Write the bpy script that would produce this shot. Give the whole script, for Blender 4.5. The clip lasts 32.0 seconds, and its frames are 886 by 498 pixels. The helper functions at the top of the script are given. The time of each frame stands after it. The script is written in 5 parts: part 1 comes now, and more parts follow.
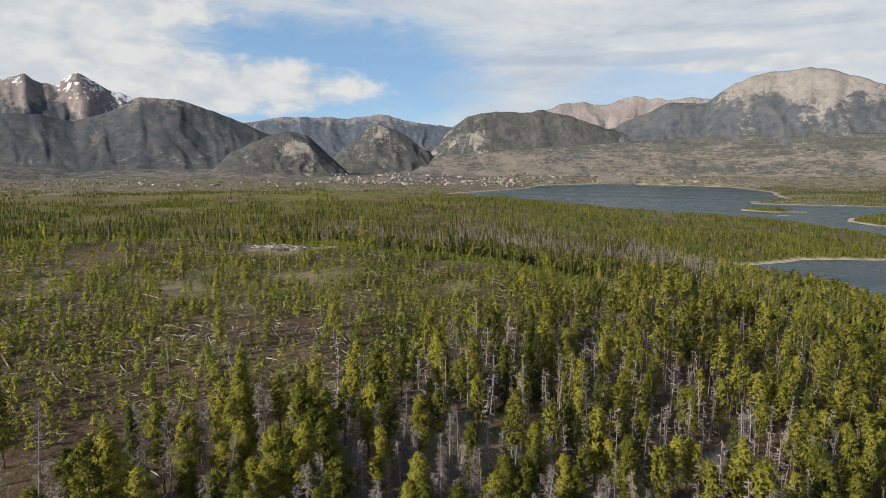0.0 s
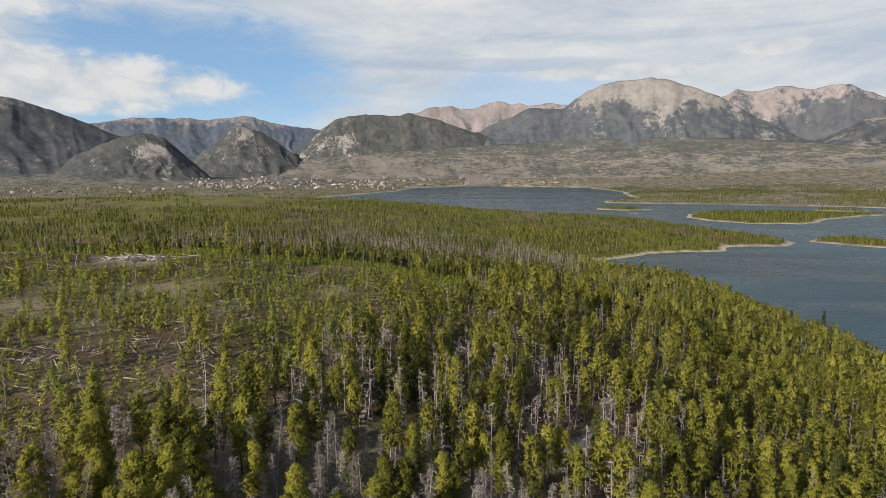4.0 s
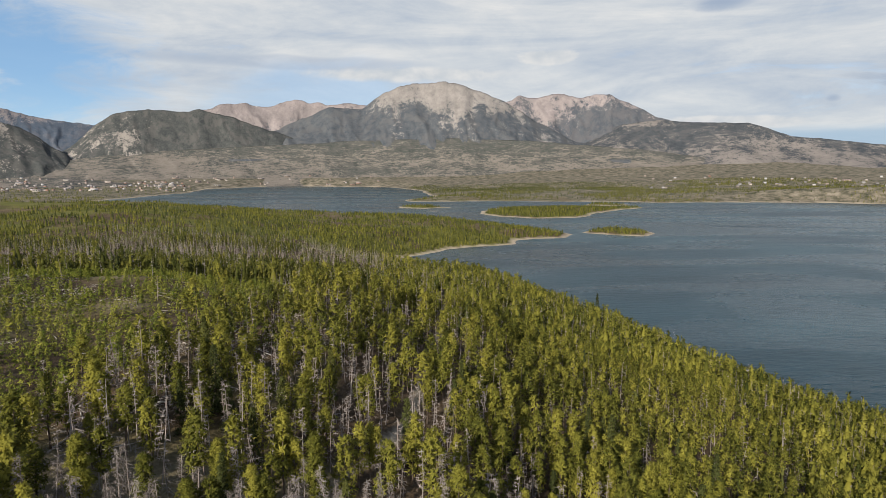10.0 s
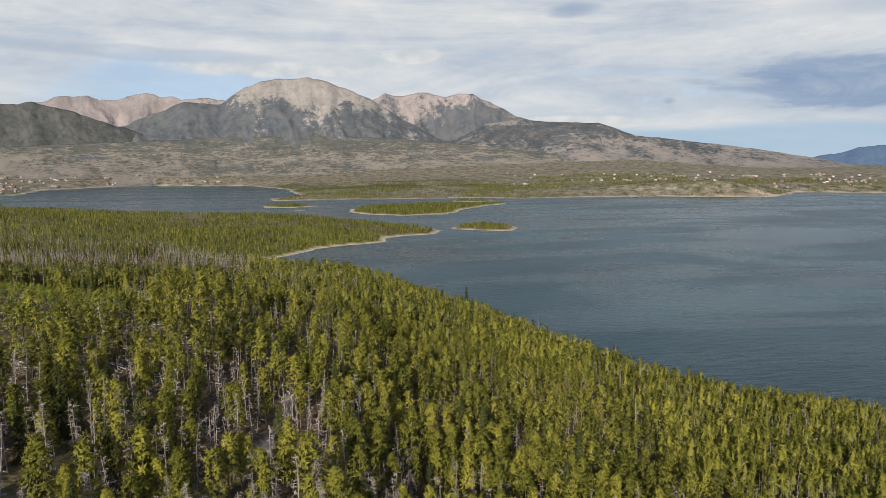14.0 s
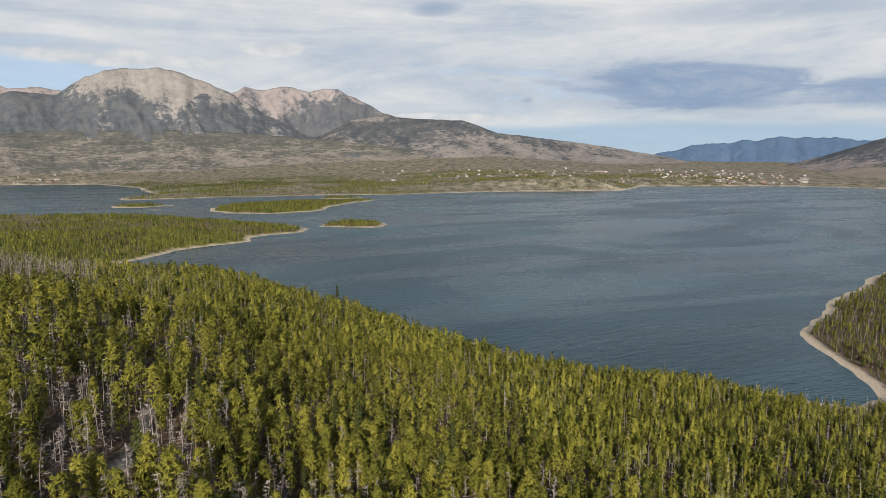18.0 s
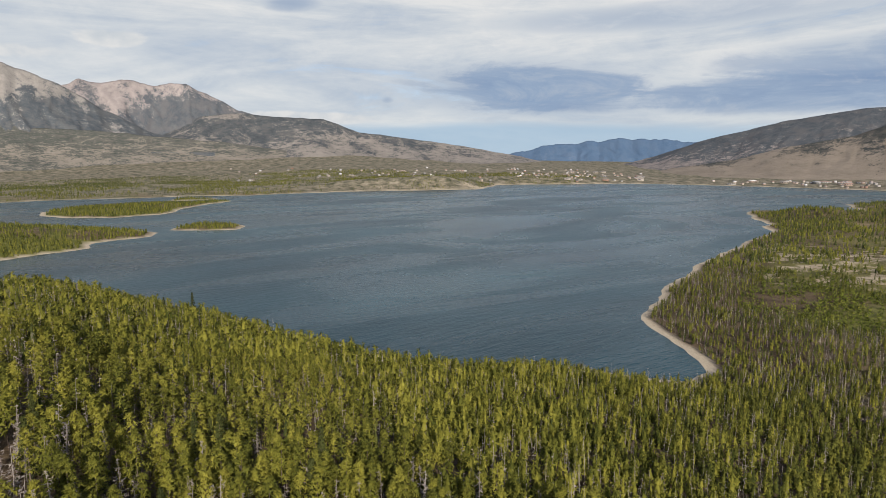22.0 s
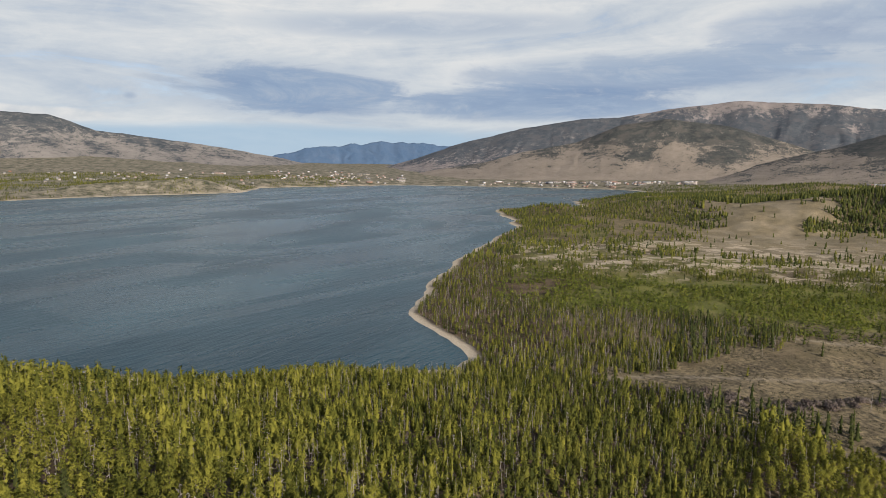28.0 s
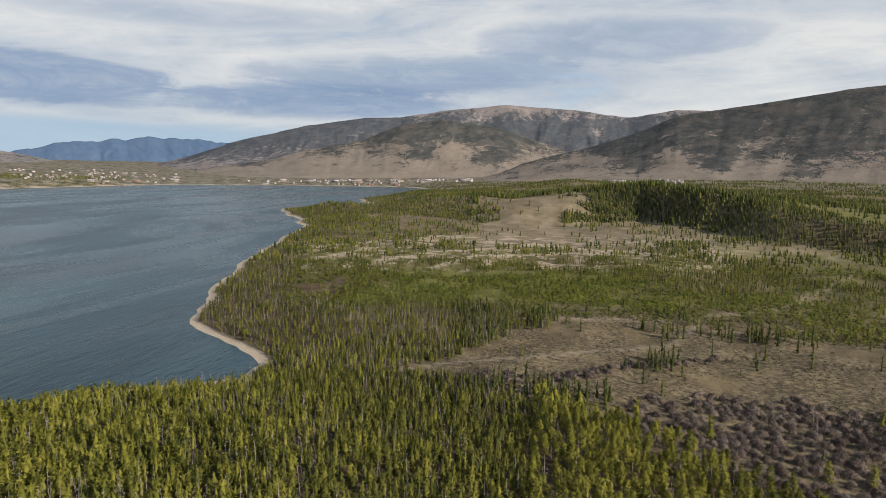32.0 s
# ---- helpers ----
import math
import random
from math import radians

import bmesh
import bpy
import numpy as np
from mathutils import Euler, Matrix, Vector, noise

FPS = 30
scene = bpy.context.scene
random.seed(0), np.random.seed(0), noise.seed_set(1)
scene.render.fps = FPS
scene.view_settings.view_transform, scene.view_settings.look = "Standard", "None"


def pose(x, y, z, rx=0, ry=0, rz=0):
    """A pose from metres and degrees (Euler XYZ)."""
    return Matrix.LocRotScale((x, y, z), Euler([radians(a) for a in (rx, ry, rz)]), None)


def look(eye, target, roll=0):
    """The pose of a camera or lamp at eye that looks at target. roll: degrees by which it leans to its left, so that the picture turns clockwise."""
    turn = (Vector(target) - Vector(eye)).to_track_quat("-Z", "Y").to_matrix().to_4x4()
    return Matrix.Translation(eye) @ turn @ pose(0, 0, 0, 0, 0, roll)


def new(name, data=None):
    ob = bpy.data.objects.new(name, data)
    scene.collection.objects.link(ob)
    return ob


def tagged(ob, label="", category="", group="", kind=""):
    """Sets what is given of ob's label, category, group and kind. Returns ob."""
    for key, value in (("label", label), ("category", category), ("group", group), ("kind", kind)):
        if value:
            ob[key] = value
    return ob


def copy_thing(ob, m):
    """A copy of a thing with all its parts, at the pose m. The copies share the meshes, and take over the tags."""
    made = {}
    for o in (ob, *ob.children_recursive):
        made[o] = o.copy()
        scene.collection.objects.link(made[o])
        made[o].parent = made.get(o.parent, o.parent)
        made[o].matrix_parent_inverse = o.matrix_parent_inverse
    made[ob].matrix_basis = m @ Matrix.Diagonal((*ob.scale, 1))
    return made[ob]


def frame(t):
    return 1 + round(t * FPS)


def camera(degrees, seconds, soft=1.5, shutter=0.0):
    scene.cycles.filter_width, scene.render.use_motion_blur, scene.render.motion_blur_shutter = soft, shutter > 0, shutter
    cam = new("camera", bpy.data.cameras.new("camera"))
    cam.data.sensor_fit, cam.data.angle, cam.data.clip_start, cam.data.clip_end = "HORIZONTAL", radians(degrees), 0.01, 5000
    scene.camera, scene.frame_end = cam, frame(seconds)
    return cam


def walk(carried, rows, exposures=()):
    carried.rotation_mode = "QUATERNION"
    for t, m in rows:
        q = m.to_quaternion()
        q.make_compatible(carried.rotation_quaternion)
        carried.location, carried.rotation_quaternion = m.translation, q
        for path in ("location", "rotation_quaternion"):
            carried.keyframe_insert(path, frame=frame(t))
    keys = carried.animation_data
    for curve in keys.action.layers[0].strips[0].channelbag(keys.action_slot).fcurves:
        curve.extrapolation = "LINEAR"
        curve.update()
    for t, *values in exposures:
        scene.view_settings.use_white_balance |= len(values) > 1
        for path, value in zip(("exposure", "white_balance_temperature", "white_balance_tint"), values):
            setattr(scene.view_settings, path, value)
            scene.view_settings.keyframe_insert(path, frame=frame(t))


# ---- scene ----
cam = camera(69.9, 32.0, soft=0.5)

# the camera hangs still 100 m over the lake and turns: seconds, heading, tilt down, lean
EYE = (0.0, 0.0, 100.0)
PATH = [
    (0, -27.71, 7.64, 0.27),
    (1, -24.84, 7.58, 0.24),
    (2, -21.95, 7.52, 0.22),
    (3, -19.06, 7.42, 0.13),
    (4, -16.16, 7.35, 0.01),
    (4.5, -14.71, 7.31, -0.03),
    (6.5, -8.89, 7.22, -0.09),
    (7, -7.41, 7.25, 0.00),
    (8, -4.43, 7.25, -0.05),
    (9, -1.46, 7.31, -0.06),
    (10, 1.50, 7.37, -0.00),
    (11, 4.45, 7.46, 0.08),
    (12, 7.40, 7.46, -0.00),
    (13, 10.37, 7.53, -0.14),
    (14, 13.28, 7.59, -0.19),
    (14.5, 14.75, 7.61, -0.22),
    (16.5, 20.65, 7.73, -0.20),
    (17, 22.10, 7.86, -0.19),
    (18, 25.10, 7.94, -0.18),
    (19, 28.07, 7.96, -0.15),
    (20, 31.08, 8.02, -0.18),
    (21, 34.23, 8.03, -0.16),
    (22, 37.43, 8.03, -0.13),
    (23, 40.67, 7.98, -0.03),
    (24, 44.17, 7.95, 0.01),
    (25, 47.67, 7.96, 0.11),
    (25.5, 49.42, 7.93, 0.13),
    (27.5, 56.55, 7.86, 0.14),
    (28, 58.34, 7.83, 0.09),
    (28.5, 60.14, 7.90, 0.08),
    (29, 61.92, 7.90, 0.05),
    (29.5, 63.72, 7.93, 0.05),
    (30, 66.86, 7.94, 0.14),
    (30.5, 70.23, 7.94, 0.21),
    (31, 73.33, 7.94, 0.33),
    (31.5, 75.63, 7.93, 0.36),
    (32, 77.45, 7.93, 0.34),
]


def heading(az, tilt, lean):
    a, p = radians(az), radians(tilt)
    aim = (EYE[0] + math.sin(a) * math.cos(p), EYE[1] + math.cos(a) * math.cos(p), EYE[2] - math.sin(p))
    return look(EYE, aim, lean)


walk(cam, [(t, heading(az, tilt, lean)) for t, az, tilt, lean in PATH])

# ---- light: a low sun behind the camera, broken high cloud ----
SUN_AZ, SUN_EL = 204.6, 25.7
scene.view_settings.exposure = 0.25


def socket(node, name, value):
    node.inputs[name].default_value = value


class Nodes:
    """Short hand for building a node tree."""

    def __init__(self, tree):
        self.tree = tree
        tree.nodes.clear()

    def add(self, kind, **values):
        node = self.tree.nodes.new(kind)
        for k, v in values.items():
            setattr(node, k, v)
        return node

    def link(self, a, b):
        self.tree.links.new(a, b)

    def noise(self, vector, scale, detail=4.0, rough=0.55, dist=0.0):
        n = self.add("ShaderNodeTexNoise")
        socket(n, "Scale", scale), socket(n, "Detail", detail), socket(n, "Roughness", rough), socket(n, "Distortion", dist)
        if vector is not None:
            self.link(vector, n.inputs["Vector"])
        return n.outputs["Fac"]

    def ramp(self, fac, stops):
        r = self.add("ShaderNodeValToRGB")
        el = r.color_ramp.elements
        while len(el) < len(stops):
            el.new(0.5)
        for e, (p, c) in zip(el, stops):
            e.position = p
            e.color = (*c, 1) if len(c) == 3 else c
        self.link(fac, r.inputs["Fac"])
        return r.outputs["Color"]

    def step(self, fac, lo, hi, a=0.0, b=1.0):
        m = self.add("ShaderNodeMapRange", interpolation_type="SMOOTHSTEP")
        for k, v in (("From Min", lo), ("From Max", hi), ("To Min", a), ("To Max", b)):
            socket(m, k, v)
        self.link(fac, m.inputs["Value"])
        return m.outputs["Result"]

    def mix(self, fac, a, b, blend="MIX"):
        m = self.add("ShaderNodeMix", data_type="RGBA", blend_type=blend)
        for val, name in ((fac, 0), (a, 6), (b, 7)):
            if hasattr(val, "links"):
                self.link(val, m.inputs[name])
            else:
                m.inputs[name].default_value = val if name == 0 else (*val, 1)
        return m.outputs[2]

    def math(self, op, a, b=0.0):
        m = self.add("ShaderNodeMath", operation=op)
        for i, val in enumerate((a, b)):
            if hasattr(val, "links"):
                self.link(val, m.inputs[i])
            else:
                m.inputs[i].default_value = val
        return m.outputs[0]

    def scaled(self, vector, s, r=(0, 0, 0)):
        m = self.add("ShaderNodeMapping")
        m.inputs["Scale"].default_value, m.inputs["Rotation"].default_value = s, r
        self.link(vector, m.inputs["Vector"])
        return m.outputs["Vector"]


def sky_world():
    w = bpy.data.worlds.new("sky")
    scene.world = w
    w.use_nodes = True
    n = Nodes(w.node_tree)
    sky = n.add("ShaderNodeTexSky", sky_type="NISHITA", sun_disc=False)
    sky.sun_elevation, sky.sun_rotation = radians(SUN_EL), radians(SUN_AZ)
    sky.altitude, sky.air_density, sky.dust_density = 2750, 1.0, 1.0
    way = n.add("ShaderNodeTexCoord").outputs["Generated"]
    parts = n.add("ShaderNodeSeparateXYZ")
    n.link(way, parts.inputs[0])
    # bearing and height over the horizon in degrees
    az = n.math("MULTIPLY", n.math("ARCTAN2", parts.outputs["X"], parts.outputs["Y"]), 57.2958)
    el = n.math("MULTIPLY", n.math("ARCSINE", parts.outputs["Z"]), 57.2958)
    flat = n.add("ShaderNodeCombineXYZ")
    n.link(az, flat.inputs["X"]), n.link(el, flat.inputs["Y"])
    plan = flat.outputs[0]
    streak = n.noise(n.scaled(plan, (0.035, 0.22, 1), (0, 0, 0.05)), 1.0, 10, 0.62, 0.6)
    curl = n.noise(n.scaled(plan, (0.14, 0.42, 1)), 1.0, 10, 0.66, 0.5)
    puff = n.noise(n.scaled(plan, (0.30, 0.55, 1)), 1.0, 6, 0.55, 0.2)

    def cloud(a, e, wide, tall, ragged=0.9, soft=0.35, grain=None):
        """One cloud bank at a bearing and height, with its half width and half height."""
        u = n.math("DIVIDE", n.math("SUBTRACT", az, a), wide)
        v = n.math("DIVIDE", n.math("SUBTRACT", el, e), tall)
        d = n.math("ADD", n.math("MULTIPLY", u, u), n.math("MULTIPLY", v, v))
        d = n.math("ADD", d, n.math("MULTIPLY", n.math("SUBTRACT", grain or curl, 0.5), ragged * -4))
        return n.step(d, 1.0 - soft, 1.0 + soft, 1.0, 0.0)

    veil = n.ramp(n.math("ADD", n.math("MULTIPLY", streak, 0.7), n.math("MULTIPLY", curl, 0.3)),
                  [(0.36, (0.43, 0.50, 0.60)), (0.50, (0.62, 0.655, 0.69)), (0.60, (0.77, 0.77, 0.76))])
    blue = n.add("ShaderNodeVectorMath", operation="SCALE")
    n.link(sky.outputs[0], blue.inputs[0])
    blue.inputs["Scale"].default_value = 0.15
    clear = n.mix(0.62, blue.outputs[0], (0.165, 0.37, 0.64))
    # cover: a veil of high cloud ahead, thinner overhead and behind
    thin = n.step(el, 15.0, 32.0, 0.97, 0.15)
    col = n.mix(n.math("MULTIPLY", thin, n.step(streak, 0.25, 0.42, 0.55, 1.0)), blue.outputs[0], veil)
    col = n.mix(n.math("MULTIPLY", cloud(-37, 7.0, 13, 6.0, 0.8, 0.8), 0.92), col, clear)
    col = n.mix(n.math("MULTIPLY", cloud(-8, 5.0, 10, 3.5, 0.8, 0.8), 0.5), col, clear)
    col = n.mix(n.math("MULTIPLY", cloud(40, 1.6, 26, 1.5, 0.35, 0.6), 0.75), col, (0.36, 0.52, 0.68))
    white = n.ramp(puff, [(0.35, (0.55, 0.60, 0.65)), (0.6, (0.74, 0.745, 0.745))])
    for bank in ((-57, 11.5, 9, 2.2, 1.0, 0.5), (-60, 8.5, 12, 1.6, 1.0, 0.5), (-49, 6.5, 14, 2.2, 0.8, 0.6), (10.7, 9.4, 2.4, 0.6, 0.9, 0.4), (-2, 8.0, 8, 0.6, 0.6, 0.7), (25, 3.6, 6, 0.5, 0.6, 0.6)):
        col = n.mix(cloud(*bank, grain=puff), col, white)
    wisp = n.math("ADD", n.math("MULTIPLY", curl, 0.45), n.math("MULTIPLY", streak, 0.55))
    grey = n.ramp(curl, [(0.3, (0.15, 0.25, 0.44)), (0.55, (0.27, 0.37, 0.53)), (0.75, (0.44, 0.50, 0.59))])
    for a, e, wide, tall, amount in ((44, 6.2, 9.5, 2.0, 0.9), (48, 4.6, 7.0, 0.9, 0.8), (66, 5.0, 13, 1.3, 0.85), (79, 7.2, 14, 1.6, 0.75), (92, 10.0, 9, 1.8, 0.6), (57, 11.5, 12, 0.9, 0.35), (24.5, 12.9, 2.2, 0.6, 0.6), (32.5, 5.2, 0.6, 0.35, 0.5), (-14, 8.8, 12, 0.5, 0.3)):
        col = n.mix(n.math("MULTIPLY", cloud(a, e, wide, tall, 2.4, 0.75, wisp), amount), col, grey)
    bg = n.add("ShaderNodeBackground")
    n.link(col, bg.inputs["Color"])
    socket(bg, "Strength", 0.84)
    n.link(bg.outputs[0], n.add("ShaderNodeOutputWorld").inputs["Surface"])


sky_world()
sun = new("sun", bpy.data.lights.new("sun", "SUN"))
sun.data.energy, sun.data.angle, sun.data.color = 5.0, radians(0.6), (1.0, 0.92, 0.80)
_a, _e = radians(SUN_AZ), radians(SUN_EL)
sun.matrix_world = look((math.sin(_a) * math.cos(_e) * 900, math.cos(_a) * math.cos(_e) * 900, math.sin(_e) * 900), (0, 0, 0))


# ---- materials ----
def material(name, rough=0.9, spec=0.3):
    m = bpy.data.materials.new(name)
    m.use_nodes = True
    n = Nodes(m.node_tree)
    shader = n.add("ShaderNodeBsdfPrincipled")
    socket(shader, "Roughness", rough), socket(shader, "Specular IOR Level", spec)
    out = n.add("ShaderNodeOutputMaterial")
    n.link(shader.outputs[0], out.inputs["Surface"])
    place = n.add("ShaderNodeNewGeometry").outputs["Position"]
    return m, n, shader, place, out


def relief(n, shader, height, strength, distance):
    b = n.add("ShaderNodeBump")
    socket(b, "Strength", strength), socket(b, "Distance", distance)
    n.link(height, b.inputs["Height"])
    n.link(b.outputs[0], shader.inputs["Normal"])


def kept(n, name):
    a = n.add("ShaderNodeAttribute", attribute_name=name)
    return a.outputs["Fac"]


def foliage(name, dark, mid, light, glow=0.25):
    """Needles: every tree has its own tint, every tuft a little of its own; the light falls on them as on rounded boughs."""
    m, n, shader, place, out = material(name, 0.8, 0.1)
    own = n.math("FRACT", n.math("ADD", kept(n, "tint"), n.add("ShaderNodeObjectInfo").outputs["Random"]))
    tuft = n.add("ShaderNodeNewGeometry").outputs["Random Per Island"]
    fac = n.math("ADD", n.math("ADD", n.math("MULTIPLY", own, 0.62), 0.10), n.math("MULTIPLY", n.math("SUBTRACT", tuft, 0.3), 0.34))
    wide = n.noise(place, 0.02, 3)
    fac = n.math("ADD", fac, n.math("MULTIPLY", n.math("SUBTRACT", wide, 0.5), 0.6))
    col = n.ramp(fac, [(0.05, dark), (0.5, mid), (0.95, light)])
    n.link(col, shader.inputs["Base Color"])
    turn = n.add("ShaderNodeVectorTransform", vector_type="NORMAL", convert_from="OBJECT", convert_to="WORLD")
    n.link(n.add("ShaderNodeAttribute", attribute_name="bough").outputs["Vector"], turn.inputs[0])
    unit = n.add("ShaderNodeVectorMath", operation="NORMALIZE")
    n.link(turn.outputs[0], unit.inputs[0])
    n.link(unit.outputs[0], shader.inputs["Normal"])
    thin = n.add("ShaderNodeBsdfTranslucent")
    n.link(col, thin.inputs["Color"])
    both = n.add("ShaderNodeMixShader")
    both.inputs[0].default_value = glow
    n.link(shader.outputs[0], both.inputs[1])
    n.link(thin.outputs[0], both.inputs[2])
    n.link(both.outputs[0], out.inputs["Surface"])
    return m


def bark(name, dark, light):
    m, n, shader, place, out = material(name, 0.95, 0.1)
    own = n.math("FRACT", n.math("ADD", kept(n, "tint"), n.add("ShaderNodeObjectInfo").outputs["Random"]))
    streak = n.noise(n.scaled(place, (9, 9, 1.6)), 1.0, 4)
    fac = n.math("ADD", n.math("MULTIPLY", own, 0.5), n.math("MULTIPLY", streak, 0.5))
    n.link(n.ramp(fac, [(0.2, dark), (0.8, light)]), shader.inputs["Base Color"])
    relief(n, shader, streak, 0.4, 0.03)
    return m


# PINE's colour holds the bright light opposite the sun; DUSKPINE is its less lit copy
PINE = foliage("pine_needles", (0.048, 0.058, 0.012), (0.188, 0.182, 0.031), (0.32, 0.292, 0.052), 0.30)
DUSKPINE = foliage("olive_pine_needles", (0.044, 0.052, 0.013), (0.118, 0.119, 0.024), (0.205, 0.188, 0.036))
SPRUCE = foliage("spruce_needles", (0.034, 0.042, 0.014), (0.068, 0.076, 0.022), (0.122, 0.124, 0.033), 0.15)
YOUNG = foliage("young_pine_needles", (0.10, 0.13, 0.020), (0.22, 0.235, 0.038), (0.34, 0.315, 0.060))
SHRUB = foliage("bare_willow_twigs", (0.095, 0.070, 0.062), (0.185, 0.145, 0.126), (0.29, 0.235, 0.195), 0.2)
SAGE = foliage("sagebrush_leaves", (0.050, 0.046, 0.028), (0.105, 0.092, 0.058), (0.20, 0.165, 0.095), 0.1)
BROOM = foliage("green_thicket_needles", (0.055, 0.074, 0.014), (0.135, 0.155, 0.026), (0.225, 0.225, 0.040))
TRUNK = bark("pine_bark", (0.055, 0.041, 0.032), (0.18, 0.14, 0.11))
DEADWOOD = bark("weathered_dead_wood", (0.15, 0.126, 0.112), (0.37, 0.322, 0.29))
LOGWOOD = bark("bleached_log_wood", (0.20, 0.17, 0.14), (0.50, 0.46, 0.41))


def ground_material():
    """Duff under trees, dry grass, sand at the water, bare tracks: the kind is kept on the ground, the grain is here."""
    m, n, shader, place, out = material("ground_cover", 0.95, 0.15)
    big, mid, fine = n.noise(place, 0.008, 5), n.noise(place, 0.06, 6, 0.6), n.noise(place, 1.1, 5, 0.65)
    duff = n.ramp(n.math("ADD", n.math("MULTIPLY", mid, 0.5), n.math("MULTIPLY", fine, 0.5)), [(0.3, (0.028, 0.020, 0.014)), (0.5, (0.088, 0.058, 0.036)), (0.68, (0.205, 0.148, 0.096))])
    grass = n.ramp(n.math("ADD", n.math("MULTIPLY", mid, 0.6), n.math("MULTIPLY", fine, 0.4)), [(0.3, (0.062, 0.052, 0.028)), (0.5, (0.152, 0.118, 0.065)), (0.7, (0.285, 0.215, 0.122))])
    green = n.ramp(n.math("ADD", n.math("MULTIPLY", mid, 0.6), n.math("MULTIPLY", fine, 0.4)), [(0.3, (0.050, 0.064, 0.012)), (0.5, (0.125, 0.130, 0.024)), (0.7, (0.22, 0.198, 0.052))])
    sand = n.ramp(fine, [(0.25, (0.33, 0.262, 0.188)), (0.7, (0.56, 0.465, 0.345))])
    col = n.mix(kept(n, "grass"), duff, grass)
    col = n.mix(kept(n, "green"), col, green)
    speck = n.noise(place, 0.035, 8, 0.72)
    plain = n.ramp(speck, [(0.36, (0.045, 0.050, 0.030)), (0.46, (0.12, 0.108, 0.075)), (0.54, (0.20, 0.172, 0.125)), (0.66, (0.31, 0.265, 0.20))])
    col = n.mix(kept(n, "plain"), col, plain)
    sage = n.ramp(n.math("ADD", n.math("MULTIPLY", n.noise(place, 0.45, 6, 0.75), 0.7), n.math("MULTIPLY", mid, 0.3)), [(0.40, (0.056, 0.044, 0.028)), (0.50, (0.142, 0.110, 0.066)), (0.60, (0.270, 0.205, 0.115))])
    col = n.mix(kept(n, "sage"), col, sage)
    bare = n.step(n.noise(place, 0.055, 7, 0.68, 0.6), 0.50, 0.57)
    col = n.mix(n.math("MULTIPLY", kept(n, "camp"), bare), col, n.ramp(fine, [(0.25, (0.24, 0.180, 0.115)), (0.7, (0.46, 0.375, 0.27))]))
    col = n.mix(kept(n, "sand"), col, sand)
    n.link(col, shader.inputs["Base Color"])
    relief(n, shader, n.math("ADD", fine, mid), 0.6, 0.5)
    return m


def water_material():
    m, n, shader, place, out = material("lake_water", 0.25, 0.17)
    patch = n.noise(n.scaled(place, (0.0035, 0.0060, 1), (0, 0, -0.5)), 1.0, 6, 0.6)
    col = n.ramp(patch, [(0.34, (0.003, 0.022, 0.031)), (0.5, (0.011, 0.043, 0.057)), (0.66, (0.022, 0.066, 0.082))])
    n.link(col, shader.inputs["Base Color"])
    gust = n.noise(n.scaled(place, (0.0028, 0.0070, 1), (0, 0, 0.35)), 1.0, 6, 0.6, 1.2)
    n.link(n.step(gust, 0.36, 0.62, 0.20, 0.34), shader.inputs["Roughness"])
    n.link(n.step(gust, 0.34, 0.64, 0.135, 0.185), shader.inputs["Specular IOR Level"])
    ripple = n.math("ADD", n.noise(n.scaled(place, (0.07, 0.22, 1), (0, 0, 0.3)), 1.0, 2, 0.5), n.math("MULTIPLY", n.noise(n.scaled(place, (0.25, 0.7, 1), (0, 0, 0.25)), 1.0, 2), 0.35))
    relief(n, shader, ripple, 0.6, 0.9)
    return m


def mountain_material(name, wood_low, wood_high, rock_low, rock_high, stretch=1.0, grain=1.0, ragged=4.0):
    """Forest with its single crowns, rock and grass where the slope is bare, snow in the gullies. stretch: how far patches run down the slope."""
    m, n, shader, place, out = material(name, 0.95, 0.1)
    lie = n.scaled(place, (grain, grain, grain / stretch))
    big, mid, fine = n.noise(lie, 0.007, 7, 0.62), n.noise(lie, 0.030, 8, 0.70), n.noise(place, 0.16, 4, 0.7)
    both = n.math("ADD", n.math("MULTIPLY", mid, 0.45), n.math("MULTIPLY", fine, 0.55))
    wood = n.ramp(n.math("ADD", n.math("MULTIPLY", both, 0.8), n.math("MULTIPLY", big, 0.2)), [(0.41, wood_low), (0.57, wood_high)])
    wood = n.mix(n.step(n.noise(lie, 0.012, 5, 0.65), 0.47, 0.60, 0.0, 0.55), wood, tuple((a + b) / 2 for a, b in zip(wood_high, rock_low)))
    rock = n.ramp(n.math("ADD", n.math("MULTIPLY", both, 0.6), n.math("MULTIPLY", big, 0.4)), [(0.38, rock_low), (0.60, rock_high)])
    edge = n.math("ADD", kept(n, "bare"), n.math("MULTIPLY", n.math("SUBTRACT", n.math("ADD", n.math("MULTIPLY", big, 0.4), n.math("MULTIPLY", mid, 0.6)), 0.5), ragged))
    # lone trees on the bare ground, clearings in the wood
    edge = n.math("ADD", edge, n.math("MULTIPLY", n.math("SUBTRACT", fine, 0.5), 2.2))
    col = n.mix(n.step(edge, 0.40, 0.62), wood, rock)
    snow = n.math("ADD", kept(n, "snow"), n.math("MULTIPLY", n.math("SUBTRACT", mid, 0.5), 2.0))
    col = n.mix(n.step(snow, 0.54, 0.64), col, (0.78, 0.80, 0.83))
    n.link(col, shader.inputs["Base Color"])
    relief(n, shader, both, 0.9, 6.0)
    return m


GROUND, WATER = ground_material(), water_material()


